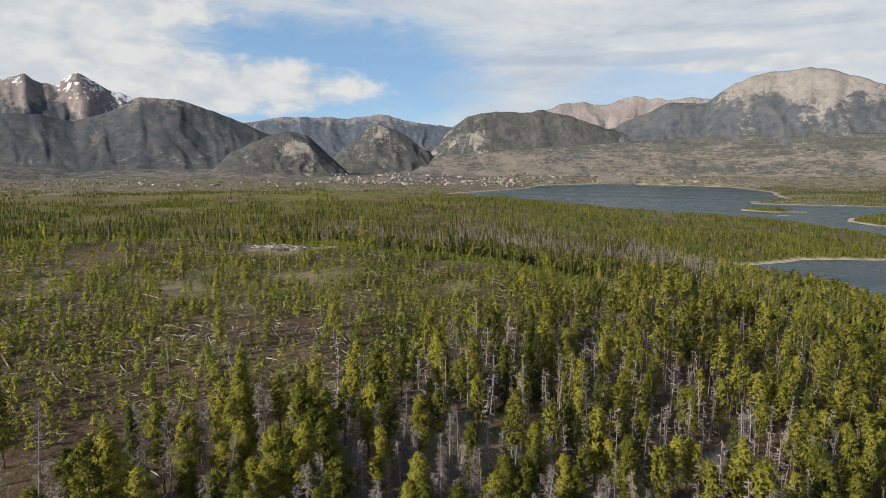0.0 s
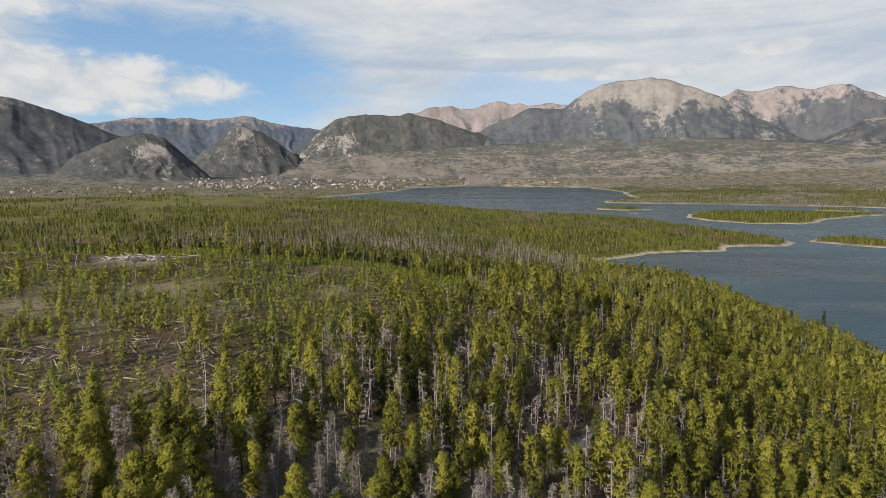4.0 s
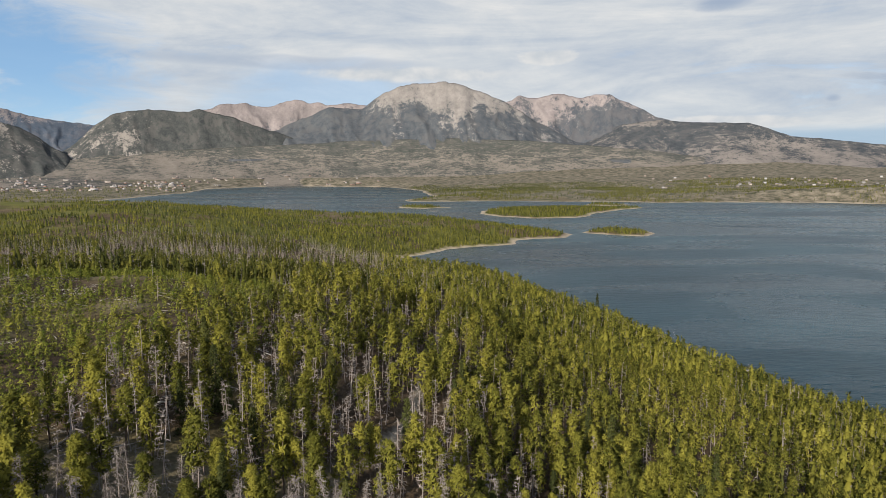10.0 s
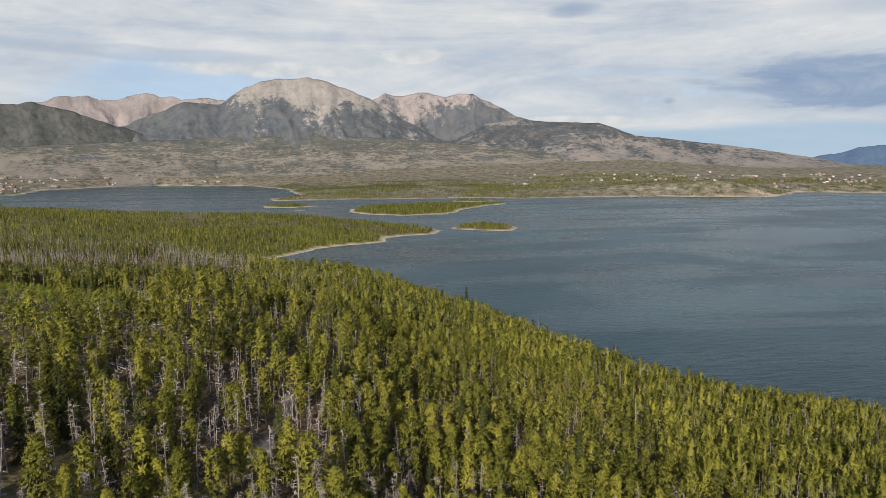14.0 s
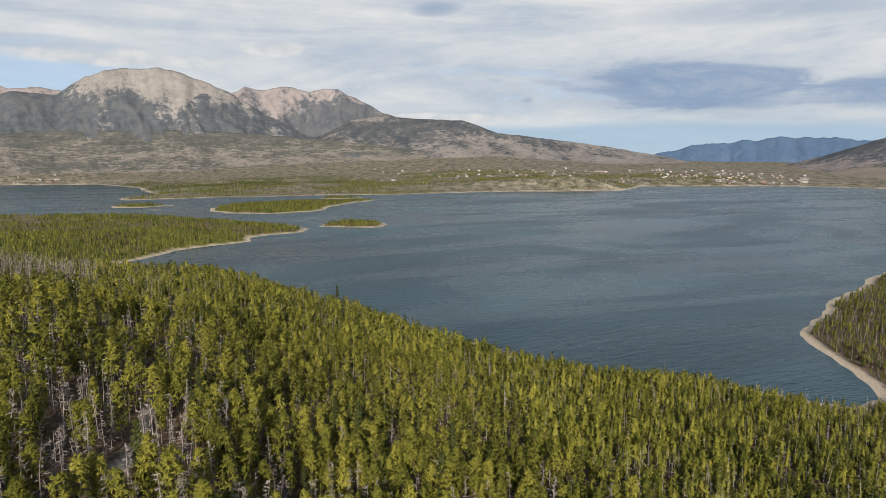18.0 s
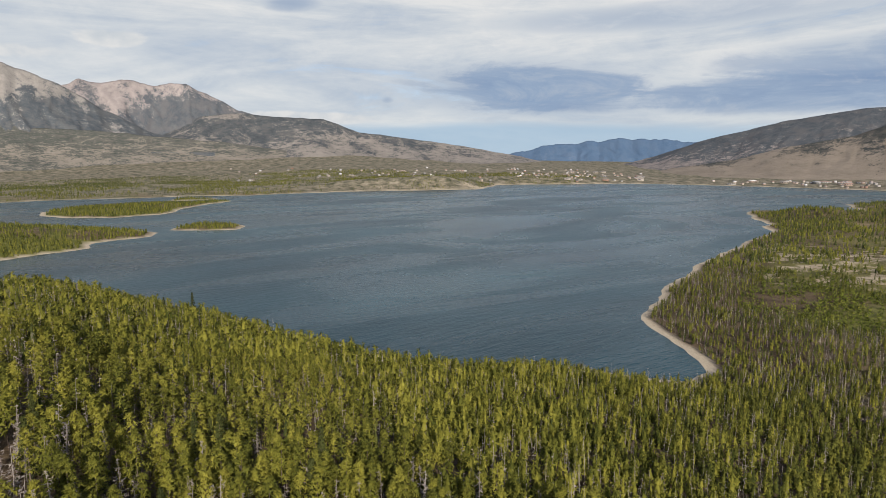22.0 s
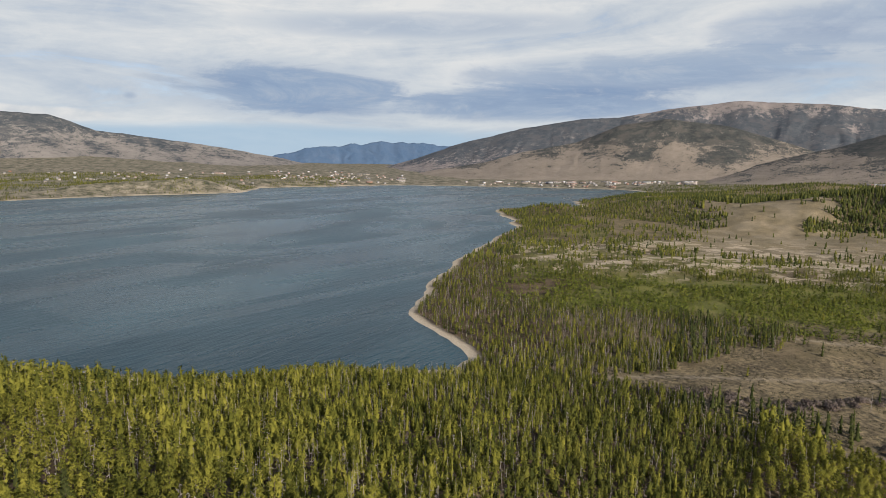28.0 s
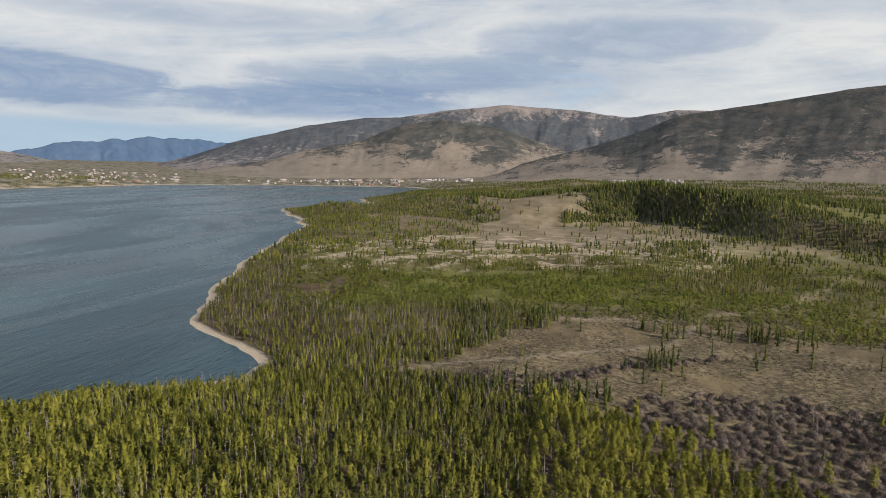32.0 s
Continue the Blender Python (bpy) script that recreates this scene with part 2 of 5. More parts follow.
# ---- the lie of the land ----
def lattice(x, y, size, seed):
    """Smooth noise from 0 to 1 over the plan, one bump in every `size` metres."""
    table = np.random.RandomState(seed).rand(256, 256)
    u, v = np.asarray(x) / size + 91.3, np.asarray(y) / size + 57.7
    i, j = np.floor(u).astype(int), np.floor(v).astype(int)
    a, b = u - i, v - j
    a, b = a * a * (3 - 2 * a), b * b * (3 - 2 * b)
    p = lambda di, dj: table[(i + di) % 256, (j + dj) % 256]
    return (p(0, 0) * (1 - a) + p(1, 0) * a) * (1 - b) + (p(0, 1) * (1 - a) + p(1, 1) * a) * b


def fractal(x, y, size, seed, octaves=4):
    total, weight, amp = 0, 0, 1.0
    for o in range(octaves):
        total, weight = total + amp * lattice(x, y, size / 2 ** o, seed + o), weight + amp
        amp *= 0.5
    return total / weight


def smooth(v, lo, hi):
    s = np.clip((np.asarray(v, float) - lo) / (hi - lo), 0, 1)
    return s * s * (3 - 2 * s)


# shorelines on the plan, water to the inside
LAKE = [(-30, 585), (10, 555), (50, 525), (107, 462), (128, 400), (138, 348), (152, 288), (165, 246), (182, 224), (212, 216), (228, 198), (240, 178),
        (256, 152), (274, 152), (292, 172), (313, 205), (336, 234), (368, 252), (444, 281), (564, 328), (738, 377), (866, 411), (960, 455), (1042, 503),
        (1076, 542), (1193, 600), (1240, 622), (1262, 590), (1200, 470), (1180, 392), (1326, 446), (1540, 560), (1740, 545), (2141, 470), (2314, 664), (2328, 1126), (2231, 1618)]
LAKE_FAR = [(1707, 1878), (1420, 1640), (1336, 1649), (1061, 1774), (773, 1786), (671, 1768), (560, 1830), (300, 1860), (180, 1880), (95, 1850), (-53, 1838),
            (-70, 1950), (20, 2150), (-20, 2700), (-106, 2972), (-206, 3209), (-794, 3393), (-1000, 2900), (-930, 2485), (-985, 1890), (-637, 1719), (-400, 1500), (-270, 1419), (-15, 1324),
            (92, 1173), (202, 998), (222, 940), (203, 902), (125, 865), (114, 822), (26, 773), (-22, 700), (-60, 640)]
SHORE = np.array(LAKE + LAKE_FAR, float)
ISLANDS = [np.array(p, float) for p in (
    [(236, 962), (270, 925), (322, 914), (345, 950), (340, 990), (295, 1030), (262, 1000)],
    [(106, 1360), (150, 1290), (207, 1243), (295, 1245), (340, 1310), (393, 1400), (470, 1480), (545, 1560), (540, 1600), (440, 1560), (350, 1590), (162, 1530)],
    [(420, 1660), (520, 1640), (560, 1690), (450, 1730)],
    [(-70, 1560), (0, 1540), (60, 1580), (20, 1640), (-60, 1630)],
    [(-10, 1452), (22, 1445), (30, 1462), (0, 1470)],
)]


def outline_distance(x, y, ring):
    """Metres to the ring, positive inside it."""
    best = np.full(x.shape, 1e9)
    inside = np.zeros(x.shape, bool)
    for (ax, ay), (bx, by) in zip(ring, np.roll(ring, -1, 0)):
        ex, ey = bx - ax, by - ay
        s = np.clip(((x - ax) * ex + (y - ay) * ey) / (ex * ex + ey * ey), 0, 1)
        best = np.minimum(best, np.hypot(x - ax - s * ex, y - ay - s * ey))
        cross = (ay > y) != (by > y)
        with np.errstate(divide="ignore", invalid="ignore"):
            inside ^= cross & (x < (bx - ax) * (y - ay) / (by - ay if by != ay else 1e-9) + ax)
    return np.where(inside, best, -best)


def shore_distance(x, y):
    """Metres from the water's edge, positive on land, with a slightly ragged edge."""
    d = -outline_distance(x, y, SHORE)
    for ring in ISLANDS:
        d = np.maximum(d, outline_distance(x, y, ring))
    far = np.hypot(x, y)
    return d + (lattice(x, y, 40, 5) - 0.5) * np.clip(far / 60, 4, 22) + (lattice(x, y, 13, 6) - 0.5) * 4


# heights of the land along the ways out from the eye, by bearing
REACH = [0, 60, 120, 200, 300, 400, 550, 800, 1200, 2000, 2800, 3400, 4950]
WAYS = {
    -180: [58, 52, 46, 42, 40, 38, 38, 36, 34, 30, 34, 50, 130],
    -75: [62, 66, 72, 78, 60, 50, 46, 42, 36, 20, 22, 40, 120],
    -52: [61, 65, 71, 77, 58, 48, 44, 40, 36, 16, 20, 35, 110],
    -40: [60, 64, 69, 74, 56, 48, 48, 42, 34, 12, 16, 30, 110],
    -27: [58, 62, 66, 69, 52, 46, 44, 38, 27, 6, 10, 25, 110],
    -10: [57, 57, 61, 60, 47, 36, 27, 20, 7, 6, 8, 30, 150],
    2: [56, 55, 53, 49, 41, 29, 16, 14, 6, 6, 8, 30, 200],
    15: [56, 49, 44, 36, 23, 10, 5, 7, 6, 8, 14, 60, 220],
    28: [56, 45, 37, 27, 13, 4, 4, 5, 6, 10, 40, 80, 200],
    42: [56, 42, 33, 21, 9, 4, 4, 5, 6, 10, 30, 60, 100],
    58: [56, 38, 29, 18, 6, 4, 4, 5, 6, 10, 10, 30, 90],
    78: [56, 33, 19, 11, 6, 5, 7, 8, 11, 14, 10, 30, 120],
    110: [56, 32, 15, 7, 6, 7, 9, 12, 18, 26, 36, 60, 160],
    180: [58, 52, 46, 42, 40, 38, 38, 36, 34, 30, 34, 50, 130],
}
MOUNDS = [  # wooded hills and bluffs: x, y, height, half width, half depth
    (1110, 470, 16, 75, 70), (1700, 60, 26, 200, 140),
    (1330, 1760, 26, 120, 110), (1180, 1900, 20, 200, 90), (-450, 900, 12, 260, 160), (-800, 1050, 14, 300, 200),
]


# the wooded scarp across the valley: bearing, metres to its brow, rise, run of its face
SCARP = np.array([(66, 1180, 0, 120), (71, 1180, 12, 130), (76, 1160, 22, 150), (80, 1130, 27, 190), (84, 1070, 29, 190), (88, 1060, 35, 170), (91, 1070, 42, 120), (95, 1060, 50, 100),
                  (100, 970, 42, 95), (105, 890, 32, 90), (111, 825, 22, 85), (118, 800, 16, 80), (130, 800, 0, 80)], float).T


def scarp(x, y):
    """How far up the scarp's face a place lies, from 0 to 1, metres beyond its brow, and the rise there."""
    far, az = np.hypot(x, y), np.degrees(np.arctan2(x, y))
    brow, rise, run = (np.interp(az, SCARP[0], row) for row in SCARP[1:])
    brow = brow + (fractal(x, y, 120, 161) - 0.5) * 90 * (az > 89)
    return smooth(far, brow - run, brow), far - brow, np.where((az > 60) & (az < 130), rise, 0)


def height(x, y):
    x, y = np.asarray(x, float), np.asarray(y, float)
    far = np.hypot(x, y)
    az = np.degrees(np.arctan2(x, y))
    keys = sorted(WAYS)
    rows = np.array([np.interp(far.ravel(), REACH, WAYS[k]) for k in keys])
    pos = np.interp(az.ravel(), keys, np.arange(len(keys)))
    i = np.clip(pos.astype(int), 0, len(keys) - 2)
    s = smooth(pos - i, 0, 1)
    flat = np.arange(i.size)
    z = (rows[i, flat] * (1 - s) + rows[i + 1, flat] * s).reshape(x.shape)
    for mx, my, h, a, b in MOUNDS:
        z = z + h * np.exp(-((x - mx) / a) ** 2 - ((y - my) / b) ** 2)
    z = z + (fractal(x, y, 90, 11) - 0.5) * np.clip(far / 45, 2, 9) + (lattice(x, y, 9, 17) - 0.5) * 0.7
    face, beyond, rise = scarp(x, y)
    z = z + rise * face * (1 - 0.75 * smooth(beyond, 20, 620))
    d = shore_distance(x, y)
    width = np.clip(40 + far * 0.05, 40, 120)
    bank = np.clip(d, 0, 14) * 0.10 + (np.maximum(z, 2) - 1.4) * smooth(d, 6, 6 + width)
    return np.where(d > 0, bank, np.maximum(d * 0.10, -9))


def sheet(name, x, y, z, wrap, mats, marks=None):
    """A grid of (n, m) places as one mesh."""
    rows, cols = x.shape
    me = bpy.data.meshes.new(name)
    k = np.arange(rows * cols).reshape(rows, cols)
    nxt = np.roll(k, -1, 1) if wrap else k[:, 1:]
    cur = k if wrap else k[:, :-1]
    quads = np.stack([cur[:-1], nxt[:-1], nxt[1:], cur[1:]], -1).reshape(-1, 4)
    fill_mesh(me, np.stack([x, y, z], -1).reshape(-1, 3), quads, mats, None, marks)
    me.polygons.foreach_set("use_smooth", np.ones(len(quads), bool))
    return new(name, me)


def fill_mesh(me, verts, faces, mats, which=None, marks=None):
    """verts: places, or places and the way that each bough faces."""
    verts = np.asarray(verts, np.float32)
    k = faces.shape[1]
    me.vertices.add(len(verts))
    me.vertices.foreach_set("co", np.ascontiguousarray(verts[:, :3]).ravel())
    me.loops.add(faces.size)
    me.loops.foreach_set("vertex_index", np.ascontiguousarray(faces, np.int32).ravel())
    me.polygons.add(len(faces))
    me.polygons.foreach_set("loop_start", np.arange(0, faces.size, k, dtype=np.int32))
    for m in mats:
        me.materials.append(m)
    if which is not None:
        me.polygons.foreach_set("material_index", np.ascontiguousarray(which, np.int32))
    for name, values in (marks or {}).items():
        me.attributes.new(name, "FLOAT", "POINT").data.foreach_set("value", np.ascontiguousarray(values, np.float32).ravel())
    if verts.shape[1] == 6:
        me.attributes.new("bough", "FLOAT_VECTOR", "POINT").data.foreach_set("vector", np.ascontiguousarray(verts[:, 3:]).ravel())
    me.update(calc_edges=True)


# tracks and bare ground on the plan: a winding line, its width
def line_distance(x, y, pts):
    best = np.full(np.shape(x), 1e9)
    for (ax, ay), (bx, by) in zip(pts, pts[1:]):
        ex, ey = bx - ax, by - ay
        s = np.clip(((x - ax) * ex + (y - ay) * ey) / (ex * ex + ey * ey), 0, 1)
        best = np.minimum(best, np.hypot(x - ax - s * ex, y - ay - s * ey))
    return best


TRAIL = [(-16, 70), (-8, 88), (-3, 110), (-1, 140), (3, 180), (7, 225), (6, 270), (12, 320)]
TRACKS = [[(105, 232), (247, 100), (277, 59), (308, 5), (342, -48), (392, -70)], [(373, 59), (382, -7), (388, -55), (430, -120), (560, -210)],
          [(512, 240), (545, 250), (576, 256), (604, 232), (650, 215), (700, 190), (760, 170)], [(600, 300), (640, 285), (690, 235), (720, 120), (690, 30), (660, -40), (640, -110)],
          [(560, 190), (600, 160), (640, 110), (690, 60)], [(540, 130), (600, 100), (650, 20), (640, -40)]]


def cover(x, y):
    """What covers the ground: shares of grass, green undergrowth and sand."""
    far, az, d = np.hypot(x, y), np.degrees(np.arctan2(x, y)), shore_distance(x, y)
    n1, n2 = fractal(x, y, 70, 31), fractal(x, y, 22, 37)
    valley = smooth(az + (n1 - 0.5) * 12 + np.minimum(far - 277, 0) * 0.4, 66, 74) * smooth(d, 25, 60)
    grass = np.clip(valley * (0.45 + 0.55 * smooth(n1, 0.35, 0.55)) + smooth(far, 700, 1500) * 0.8 + 0.12, 0, 1)
    green = 0.85 * smooth(far, 450, 700) * (az < 40) * smooth(n1 + 0.6 * n2, 0.66, 0.88) * (far < 2300)
    band = smooth(far, 395, 430) * (1 - smooth(far, 520, 600)) + 0.6 * smooth(far, 600, 640) * (1 - smooth(far, 860, 960)) * (az < 73)
    green = np.maximum(green, valley * (1 - 0.8 * smooth(az + (n2 - 0.5) * 14, 92, 99)) * band * smooth(n1, 0.2, 0.4))
    green = np.maximum(green, 0.35 * (az < -8) * (far < 260) * smooth(n2, 0.4, 0.7))
    sand = 1 - smooth(d, 3, 6 + np.clip(far / 200, 0, 7))
    sand = np.maximum(sand, 0.9 * (1 - smooth(line_distance(x, y, TRAIL) + (n2 - 0.5) * 2.0, 0.3, 0.9)))
    for i, track in enumerate(TRACKS):
        sand = np.maximum(sand, (0.35 if i < 2 else 0.9) * (1 - smooth(line_distance(x, y, track), 1.0 + i * 0.4, 2.5 + i * 0.6)))
    sand = np.maximum(sand, 0.42 * (1 - smooth(np.hypot(x + 129, y - 142) + (n2 - 0.5) * 26, 3, 13)))
    sand = np.maximum(sand, 0.25 * (az < -8) * (far < 230) * smooth(n2, 0.55, 0.72))
    camp = smooth(far, 520, 570) * (1 - smooth(far, 760, 850)) * smooth(az, 62, 66) * (1 - smooth(az, 100, 106))
    green = np.maximum(green, 0.55 * camp * smooth(n1, 0.3, 0.5))
    sage = valley * (1 - smooth(far, 395, 430) * 0.8) * smooth(n2 + 0.3 * n1, 0.42, 0.62)
    plain = smooth(far + (n1 - 0.5) * 500, 1700, 2100)
    bluff = np.hypot((x - 1452) / 60, (y - 1705) / 70)
    sand = np.maximum(sand, 0.9 * (1 - smooth(bluff + (n2 - 0.5), 0.7, 1.1)))
    face, beyond, rise = scarp(x, y)
    hill = smooth(rise, 2, 8) * (az > 66)
    flats = smooth(az, 76, 82) * smooth(far, 640, 700) * (1 - smooth(far, 1100, 1200)) * (1 - smooth(face, 0.0, 0.2) * smooth(az, 89, 91))
    sage = sage * (1 - flats)
    grass = np.clip(np.maximum(grass, flats), 0, 1)
    sand = np.maximum(sand, flats * (0.10 + 0.2 * smooth(n2, 0.5, 0.7)))
    green = green * (1 - flats)
    green = np.maximum(green, 0.8 * hill * smooth(az, 95, 98) * smooth(beyond, 15, 40) * (1 - smooth(beyond, 180, 240)))
    green = np.maximum(green, 0.5 * smooth(az, 96, 100) * smooth(far, 500, 540) * (1 - smooth(far, 700, 760)) * smooth(n1, 0.35, 0.5))
    return {"camp": camp, "plain": plain, "sage": sage, "grass": grass, "green": np.clip(green, 0, 1), "sand": sand}


def build_ground():
    ring = np.concatenate([np.linspace(0, 60, 14)[:-1], np.geomspace(60, 700, 215)[:-1], np.geomspace(700, 4950, 130)])
    turn = np.radians(np.concatenate([np.arange(-70, 122, 0.45), np.arange(122, 290, 3.0)]))
    r, a = np.meshgrid(ring, turn, indexing="ij")
    x, y = r * np.sin(a), r * np.cos(a)
    z = height(x, y)
    ob = sheet("ground", x[:, ::-1], y[:, ::-1], z[:, ::-1], True, [GROUND], {k: v[:, ::-1] for k, v in cover(x, y).items()})
    tagged(ob, "rolling ground of dry grass, needle duff and sandy shores", "ground", kind="structure")


def build_lake():
    me = bpy.data.meshes.new("lake")
    a = np.linspace(0, 2 * np.pi, 97)[:-1]
    verts = np.concatenate([[(0, 0, 0)], np.stack([np.sin(a) * 4900, np.cos(a) * 4900, a * 0], 1)])
    i = np.arange(96)
    fill_mesh(me, verts, np.stack([i * 0, 1 + (i + 1) % 96, 1 + i], 1), [WATER])
    tagged(new("water", me), "wind-rippled slate blue mountain lake", "lake", kind="structure")


build_ground()
build_lake()


# ---- mountains: a crest as seen from the lake, spurs and gullies running down from it ----
def mountain(name, label, crest, base, near, deep, mat, seed, line=9.0, band=1.2, snow=-1.0, rough=1.0, rise=1.05, slant=20, spots=(), chutes=0.5):
    """crest: bearing and height in degrees over the eye; base: the same height at its foot; near: metres to the foot; deep: metres from foot to crest.
    line: the height at which the wood ends, upwards (band over 0) or downwards (under 0); spots: bearing, height, half width, half height, how bare."""
    az = np.arange(crest[0][0], crest[-1][0], 0.14)
    top = np.interp(az, [c[0] for c in crest], [c[1] for c in crest])
    w = np.hanning(5)
    top = np.convolve(np.pad(top, 2, mode="edge"), w / w.sum(), "valid")
    top = top + (fractal(az * 10, az * 0 + seed, 9, seed, 5) - 0.5) * 0.50 * rough
    s = np.concatenate([np.linspace(0, 1, 52), 1 + np.linspace(0.04, 0.35, 4)])
    S, A = np.meshgrid(s, az, indexing="ij")
    T = np.broadcast_to(top, S.shape)
    up = np.clip(S, 0, 1) ** rise - np.clip(S - 1, 0, 1) * 1.2
    # spurs and creased gullies, long down the slope, that bend with height
    bend = A + (fractal(A * 8, S * 30, 14, seed + 40) - 0.5) * 2.6
    spur = 1 - np.abs(2 * fractal(bend * 10 + S * slant, S * 26, 40, seed + 60, 3) - 1)
    fine = 1 - np.abs(2 * fractal(bend * 10 + S * slant * 0.6, S * 18, 10, seed + 80, 4) - 1)
    middle = np.sin(np.clip(S, 0, 1) * np.pi) ** 0.7
    r = near + deep * S - (spur - 0.75) * 0.27 * deep * middle * rough - (fine - 0.75) * 0.10 * deep * middle * rough
    r = np.minimum(r, 4850)
    el = base + (T - base) * up + (fine - 0.75) * 0.16 * middle * rough
    z = 100 + r * np.tan(np.radians(el))
    r[0] -= 90
    z[0] = -12
    a = np.radians(A)
    tongue = fractal(bend * 10 + S * slant * 0.5, S * 9, 13, seed + 90, 4)
    bare = 0.5 + np.clip((el - line) / band, -1.2, 1.2) * 0.5 + (tongue - 0.5) * chutes * 2 + (0.72 - spur) * chutes * 0.5
    for sa, se, wide, tall, much in spots:
        bare = bare + much * np.exp(-((A - sa) / wide) ** 2 - ((el - se) / tall) ** 2)
    marks = {"bare": bare, "snow": snow + (up - 1.0) * 1.2 + (spur - 0.7) * -0.6 + (tongue - 0.5)}
    ob = sheet(name, (r * np.sin(a))[:, ::-1], (r * np.cos(a))[:, ::-1], z[:, ::-1], False, [mat], {k: v[:, ::-1] for k, v in marks.items()})
    return tagged(ob, label, "mountain")


# blue-grey in the next four wood colours is distance haze, put into the base
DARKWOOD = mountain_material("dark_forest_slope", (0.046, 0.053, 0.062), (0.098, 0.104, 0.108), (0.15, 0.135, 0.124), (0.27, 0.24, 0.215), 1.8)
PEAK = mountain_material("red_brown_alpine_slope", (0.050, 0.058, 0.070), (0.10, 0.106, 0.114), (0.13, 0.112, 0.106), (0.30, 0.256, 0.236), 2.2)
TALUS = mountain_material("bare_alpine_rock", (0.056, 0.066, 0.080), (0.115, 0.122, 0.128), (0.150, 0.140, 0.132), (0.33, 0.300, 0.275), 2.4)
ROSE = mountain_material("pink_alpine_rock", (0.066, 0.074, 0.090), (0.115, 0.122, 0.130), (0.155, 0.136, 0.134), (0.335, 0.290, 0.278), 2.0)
CLIFF = mountain_material("forested_cliff_rock", (0.044, 0.050, 0.052), (0.094, 0.096, 0.090), (0.155, 0.142, 0.128), (0.36, 0.322, 0.285), 2.6, 1.5)
BENCH = mountain_material("grey_aspen_bench", (0.056, 0.063, 0.058), (0.120, 0.118, 0.104), (0.135, 0.120, 0.102), (0.240, 0.210, 0.178), 0.25, 1.2, 5.0)
TAN = mountain_material("dry_grass_slope", (0.034, 0.039, 0.040), (0.090, 0.088, 0.080), (0.165, 0.136, 0.110), (0.270, 0.224, 0.180), 0.9, 1.0, 4.2)
# haze of the distance is put into these base colours as blue
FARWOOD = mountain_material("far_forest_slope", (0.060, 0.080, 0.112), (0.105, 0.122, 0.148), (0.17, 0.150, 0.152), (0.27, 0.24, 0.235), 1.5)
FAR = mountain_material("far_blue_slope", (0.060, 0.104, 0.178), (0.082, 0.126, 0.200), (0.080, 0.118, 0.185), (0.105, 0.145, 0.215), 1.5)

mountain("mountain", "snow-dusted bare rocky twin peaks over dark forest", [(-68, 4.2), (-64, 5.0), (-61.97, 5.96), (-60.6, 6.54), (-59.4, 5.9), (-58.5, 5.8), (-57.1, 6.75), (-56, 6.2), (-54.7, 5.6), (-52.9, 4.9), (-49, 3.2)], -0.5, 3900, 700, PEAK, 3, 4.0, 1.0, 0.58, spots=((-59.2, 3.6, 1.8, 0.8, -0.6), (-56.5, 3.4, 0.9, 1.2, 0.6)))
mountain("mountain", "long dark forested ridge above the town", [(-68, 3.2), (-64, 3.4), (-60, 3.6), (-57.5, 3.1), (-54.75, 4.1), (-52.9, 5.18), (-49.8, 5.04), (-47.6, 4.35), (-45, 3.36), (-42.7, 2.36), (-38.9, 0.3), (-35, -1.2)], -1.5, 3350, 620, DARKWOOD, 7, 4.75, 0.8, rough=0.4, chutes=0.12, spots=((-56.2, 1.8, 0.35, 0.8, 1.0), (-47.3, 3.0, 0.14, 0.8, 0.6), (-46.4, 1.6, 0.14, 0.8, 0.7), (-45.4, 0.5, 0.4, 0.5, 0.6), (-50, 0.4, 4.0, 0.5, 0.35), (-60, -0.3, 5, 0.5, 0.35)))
mountain("mountain", "rocky wooded knob with pale cliffs", [(-48, -0.9), (-46, 0.9), (-44.6, 1.6), (-42.7, 2.45), (-40.8, 2.75), (-39.6, 2.4), (-38.2, 1.2), (-37, -0.1), (-35.5, -1.5)], -1.6, 3200, 300, CLIFF, 13, 9, 5, rough=0.8, chutes=0.5, spots=((-40.9, 1.2, 1.0, 0.9, 0.75), (-39.3, 0.9, 0.8, 1.0, 0.6), (-44.5, 0.2, 1.5, 0.7, 0.5)))
mountain("mountain", "far forested mountains at the head of the valley, coloured blue as by haze", [(-47, 2.6), (-45, 3.4), (-41.7, 4.0), (-38.8, 3.96), (-36.9, 3.9), (-34.9, 4.06), (-33.4, 4.28), (-31.4, 3.86), (-28.9, 3.48), (-26.9, 3.3), (-22, 2.4)], -0.5, 4200, 400, FARWOOD, 17, 3.7, 0.7, -0.15, chutes=0.3)
mountain("mountain", "wooded rocky mountain inside the valley mouth", [(-39, -0.6), (-36.5, 1.5), (-34.9, 2.7), (-33.7, 3.45), (-31.9, 3.0), (-30.4, 2.0), (-28.4, 0.5), (-27, -0.8)], -1.2, 3700, 330, CLIFF, 23, 9, 6, rough=0.8, chutes=0.5, spots=((-36.0, 0.9, 0.9, 0.8, 0.5), (-33.4, 2.5, 0.9, 0.8, 0.45), (-31.3, 1.6, 0.8, 0.7, 0.4)))
